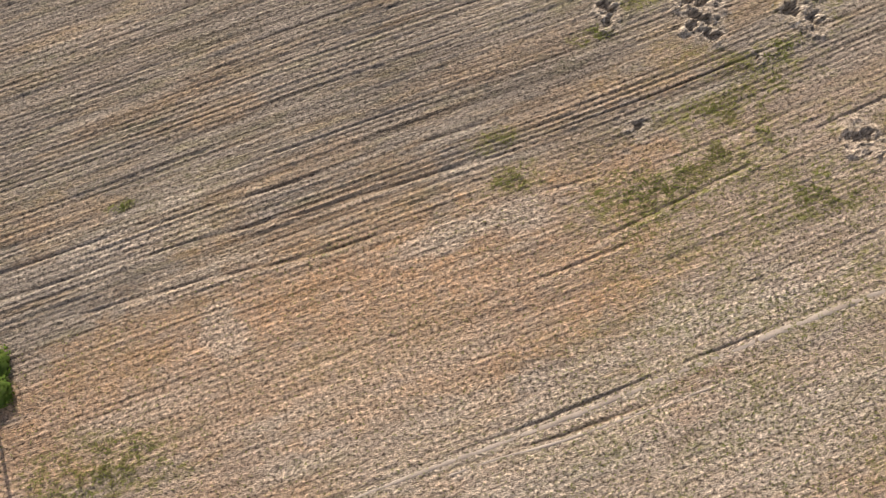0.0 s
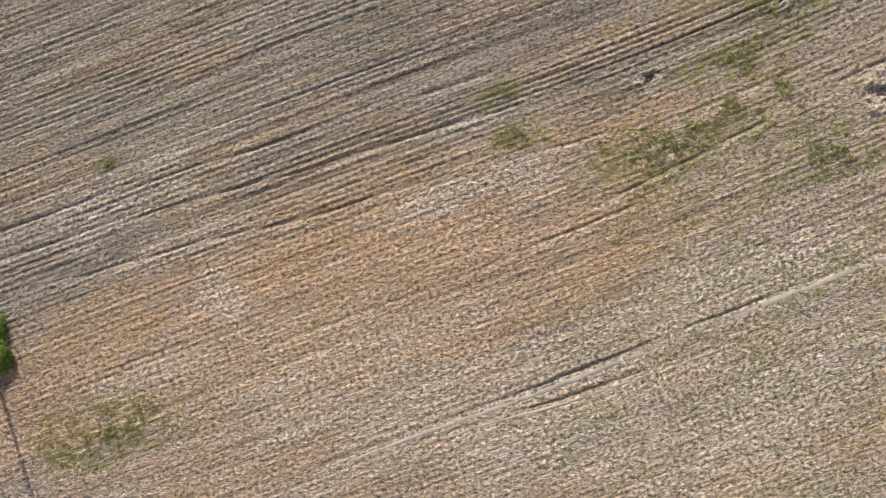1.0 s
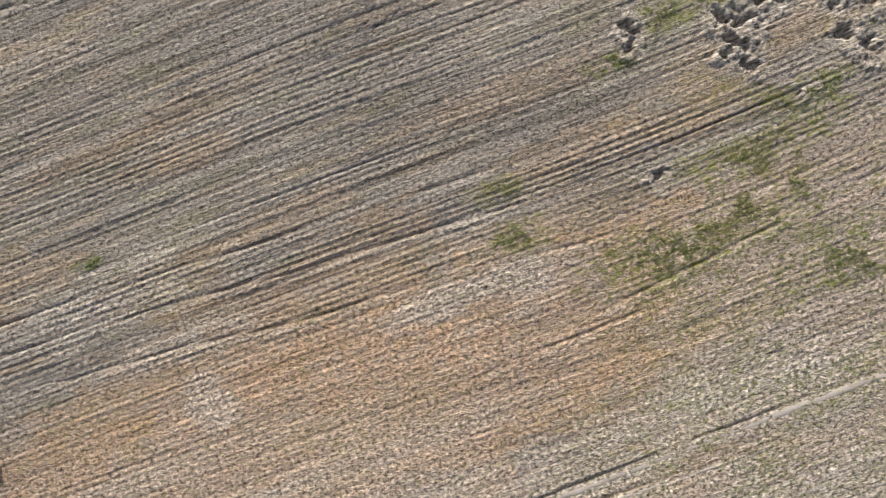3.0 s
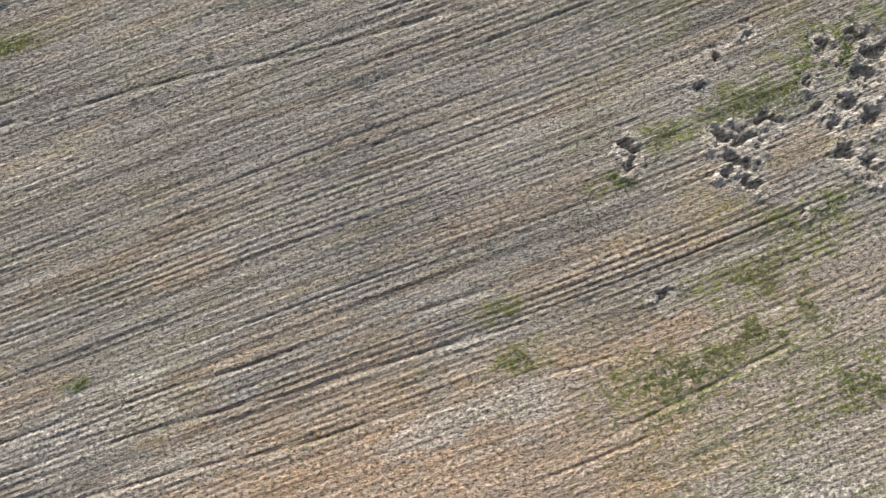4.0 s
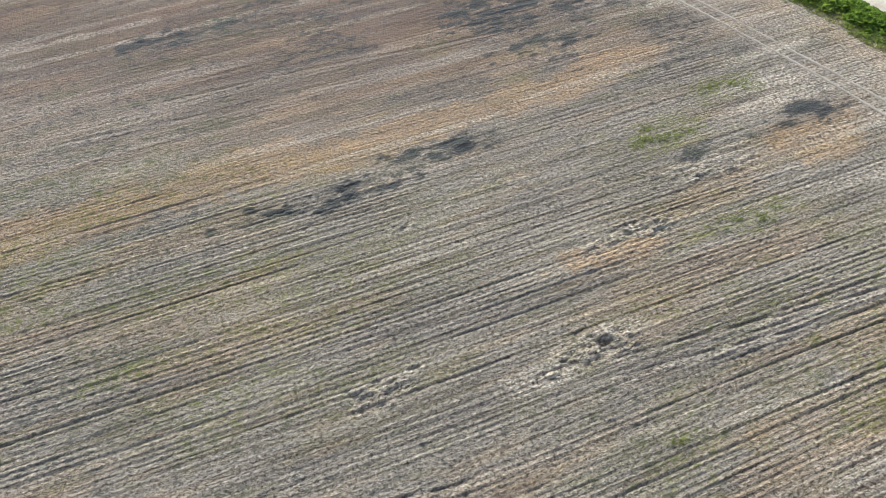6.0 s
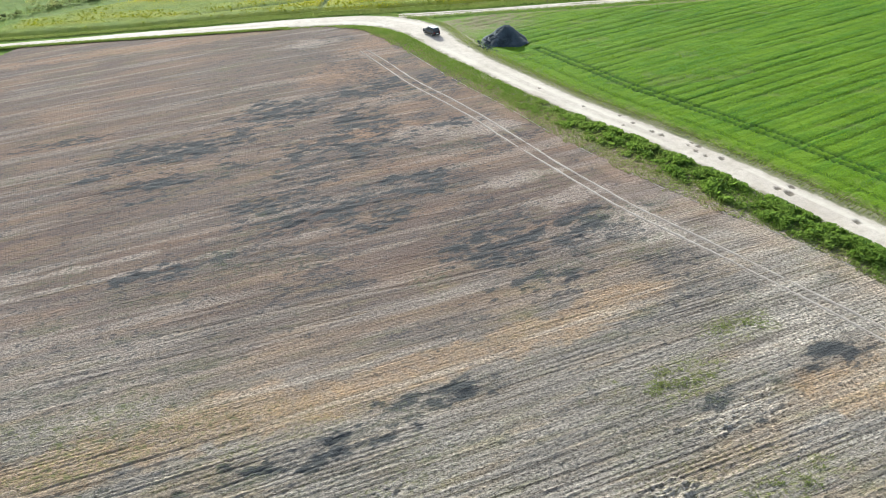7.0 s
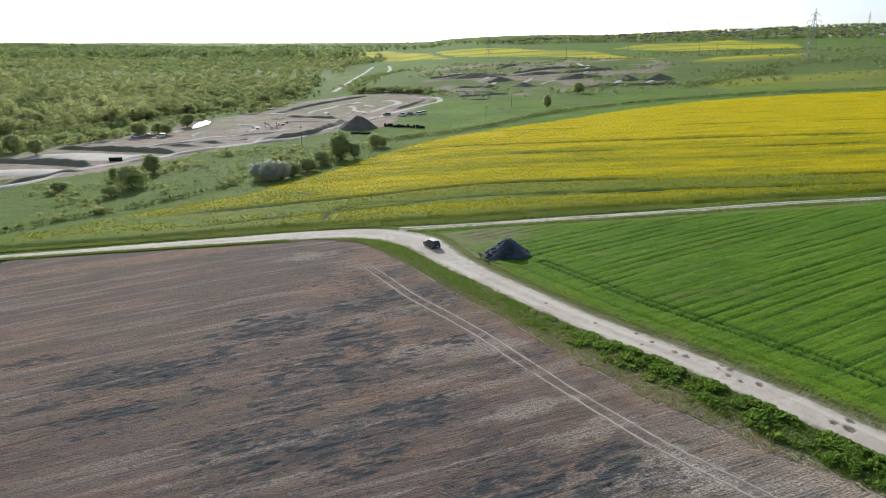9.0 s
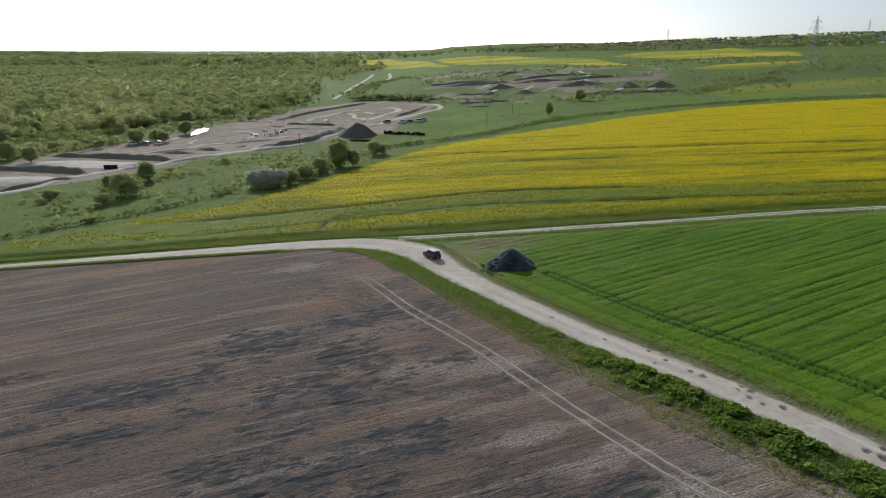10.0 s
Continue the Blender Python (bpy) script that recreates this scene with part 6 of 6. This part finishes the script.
x, y = wood_points(3700, 350, 900, 62)
patch = fbm(x / 60, y / 60, 63, 3)
wide = (6.6 + 6.4 * r.random(len(x))) * (0.8 + 0.5 * patch)
tint = np.clip(0.38 + 1.6 * (patch - 0.42) + r.normal(0, 0.16, len(x)), 0, 1)
woods("woodland", x, y, wide * 1.42, wide * r.uniform(0.75, 1.05, len(x)) * np.where(r.random(len(x)) < 0.06, 1.7, 1), tint, CROWNS, TREE_LEAF, "dense young broadleaf wood in fresh spring green", 64)
x, y = wood_points(3600, 850, 1700, 65)
patch = fbm(x / 90, y / 90, 66, 3)
wide = 8 + 5 * r.random(len(x))
woods("woodland", x, y, wide * 1.3, wide * r.uniform(0.7, 1.1, len(x)), np.clip(0.3 + 1.2 * (patch - 0.42) + r.normal(0, 0.12, len(x)), 0, 1), MID_CROWNS, TREE_LEAF, "mixed green wood farther off", 67)
x, y = wood_points(5200, 1650, 2850, 68)
wide = 15 + 7 * r.random(len(x))
woods("distant_woodland", x, y, wide * 1.4, wide, np.clip(r.normal(0.0, 0.08, len(x)), 0, 1), FAR_CROWNS, TREE_LEAF, "dark distant wood on the skyline", 69)


def along(points, n, spread, seed):
    q = np.random.default_rng(seed)
    p_ = curve_points([(a, b, 0) for a, b in points], 2.0)
    k_ = q.integers(0, len(p_), n)
    return p_[k_, 0] + q.normal(0, spread, n), p_[k_, 1] + q.normal(0, spread, n)


HEDGES = [([(-112, 196), (-100, 210.5), (-88, 222), (-79, 235), (-70, 247)], 75, 1.2, 2.0, 0.15), ([(-38, 335), (-14, 351), (13, 371), (47, 415), (83, 444), (144, 473), (185, 484), (250, 484), (330, 486)], 380, 1.8, 2.8, 0.15), ([(-60, 262), (-50, 275), (-44, 300)], 40, 2.5, 3.5, 0.25),
          ([(-92, 668), (-60, 664), (-25, 636)], 70, 4, 9, 0.4), ([(100, 590), (160, 600), (215, 585)], 60, 5, 4, 0.25), ([(-20, 800), (60, 880), (160, 900), (300, 850), (420, 820)], 110, 12, 6, 0.3), ([(240, 660), (330, 700), (460, 730)], 90, 12, 5, 0.35), ([(-100, 705), (-100, 900), (-60, 1000)], 70, 9, 8, 0.2),
          ([(300, 1050), (500, 1130), (700, 1150)], 80, 14, 7, 0.25), ([(180, 560), (230, 620), (290, 650)], 80, 6, 5, 0.2)]
for i, (line, n, spread, size, t) in enumerate(HEDGES):
    n = int(2.6 * n)
    x, y = along(line, n, spread, 700 + i)
    w = 0.52 * size * r.uniform(0.45, 1.5, n)
    woods("hedgerow", x, y, w * 1.4, w, np.clip(r.normal(t, 0.15, n), 0, 1), CROWNS if y.mean() < 270 else MID_CROWNS, TREE_LEAF, "uneven green hedge of bushes", 720 + i)
x, y = scatter_box(2600, -190, -30, 195, 330, 740)
keep_b = (fbm(x / 16, y / 12, 741, 3) > 0.47) & (~inside(x, y, RAPE_OUTLINE)) & (~inside(x, y, MOTO)) & (away(x, y, RAPE_OUTLINE) > 7) & (away(x, y, [p_[:2] for p_ in SAND_ROAD]) > 7) & (y > 205 - 0.2 * (x + 100))
x, y = x[keep_b], y[keep_b]
w = 0.5 + 2.8 * r.random(len(x)) ** 2.2
woods("scrub", x, y, w * 1.7, w * 0.75, np.clip(r.normal(0.7, 0.3, len(x)), 0, 1), MID_CROWNS, TREE_LEAF, "low green scrub on the grassy slope", 742)
x, y = scatter_box(3800, -60, 560, 540, 1060, 743)
keep_b = (fbm(x / 45, y / 28, 744, 4) > 0.52) & (np.random.default_rng(746).random(len(x)) < 0.75) & (~inside(x, y, [(-24, 392), (-22, 470), (-6, 545), (48, 560), (66, 505)]))
x, y = x[keep_b], y[keep_b]
w = 0.8 + 4.2 * r.random(len(x)) ** 2.2
woods("scrub", x, y, w * 1.6, w * 0.9, np.clip(r.normal(0.15, 0.15, len(x)), 0, 1), MID_CROWNS, TREE_LEAF, "scattered grey-green bushes between the tracks", 745)
FRINGE = [(-275, 330), (-215, 318), (-182, 352), (-172, 400), (-166, 470), (-138, 520), (-128, 600), (-120, 700), (-145, 690), (-160, 568), (-190, 505), (-250, 401)]
x, y = scatter_box(1900, -280, -115, 315, 700, 751)
keep_b = inside(x, y, FRINGE) & (fbm(x / 14, y / 14, 752, 3) > 0.40) & (np.hypot(x + 153, (y - 440) * 0.5) > 12)
x, y = x[keep_b], y[keep_b]
w = r.uniform(2.0, 5.5, len(x))
woods("wood_edge_bushes", x, y, w * 1.5, w, np.clip(r.normal(0.5, 0.25, len(x)), 0, 1), CROWNS, TREE_LEAF, "young bushes along the edge of the wood", 753)
# slope grass
x, y = scatter_box(26000, -200, 0, 190, 400, 746)
keep_b = (~inside(x, y, RAPE_OUTLINE)) & (~inside(x, y, MOTO)) & (x < 0.75 * (y - 180) - 20) & (np.abs(x) < 0.75 * (y - 20))
x, y = x[keep_b], y[keep_b]
tufts("meadow_grass", x, y, terrain(x, y) - 0.15, 0.16 + 0.18 * fbm(x / 9, y / 9, 747, 3), 4, np.clip(0.6 + 0.9 * (fbm(x / 20, y / 14, 748, 3) - 0.4), 0, 1), GRASS_LEAF, "long tufted meadow grass on the slope", "grass", 0.6, 0.9, 749)


# ---- the town on the skyline ----
def house(x, y, turn, wide, deep, wall_h):
    root = empty("house", pose(x, y, ground_z(x, y) - 0.3, 0, 0, turn), "small distant house with pale walls and a pitched roof", "house", "houses of the distant town")
    bm = bmesh.new()
    box(bm, -wide / 2, -deep / 2, 0, wide / 2, deep / 2, wall_h)
    part("wall", bm, HOUSE_WALL, root)
    bm = bmesh.new()
    e, top = 0.5, wall_h + deep * 0.38
    ring = [[(sx * (wide / 2 + e), -deep / 2 - e, wall_h - 0.2), (sx * (wide / 2 + e), 0, top), (sx * (wide / 2 + e), deep / 2 + e, wall_h - 0.2)] for sx in (-1, 1)]
    a, b = [[bm.verts.new(q) for q in side_] for side_ in ring]
    for f in ((a[0], a[1], b[1], b[0]), (a[1], a[2], b[2], b[1]), (a[2], a[0], b[0], b[2]), (a[0], a[2], a[1]), (b[0], b[1], b[2])):
        bm.faces.new(f)
    bmesh.ops.recalc_face_normals(bm, faces=bm.faces)
    part("roof", bm, HOUSE_ROOF, root)
    bm = bmesh.new()
    for k in (-0.25, 0.25):
        box(bm, k * wide - 0.7, -deep / 2 - 0.06, wall_h * 0.35, k * wide + 0.7, -deep / 2 + 0.02, wall_h * 0.75)
    part("window", bm, GLASS, root, "dark window panes")
    return root


models = [house(900, 2200, 12, 13, 9, 6.0), house(1000, 2230, -25, 16, 10, 5.0), house(1100, 2180, 60, 11, 9, 7.5)]
q = np.random.default_rng(81)
for i in range(230):
    hx = q.uniform(150, 1560)
    hy = 2120 + 0.06 * (1500 - hx) + q.uniform(-40, 420)
    if i % 10 == 0:
        hx, hy = q.uniform(860, 1000), q.uniform(1150, 1300)
    copy_thing(models[i % 3], pose(hx, hy, ground_z(hx, hy) - 0.3, 0, 0, q.uniform(0, 180)))
x, y = scatter_box(3000, 150, 1750, 2000, 2750, 82)
keep_b = fbm(x / 150, y / 90, 87, 3) > 0.42
x, y = x[keep_b], y[keep_b]
w = r.uniform(6, 13, len(x))
woods("distant_trees", x, y, w * 1.5, w, np.clip(r.normal(0.05, 0.1, len(x)), 0, 1), FAR_CROWNS, TREE_LEAF, "trees between the distant houses", 83)
x, y = scatter_box(900, -900, 500, 2300, 3300, 84)
keep_b = fbm(x / 160, y / 90, 85, 3) > 0.5
x, y = x[keep_b], y[keep_b]
w = r.uniform(10, 18, len(x))
woods("distant_trees", x, y, w * 1.5, w, np.clip(r.normal(0.05, 0.1, len(x)), 0, 1), FAR_CROWNS, TREE_LEAF, "far dark groves between pale fields", 86)
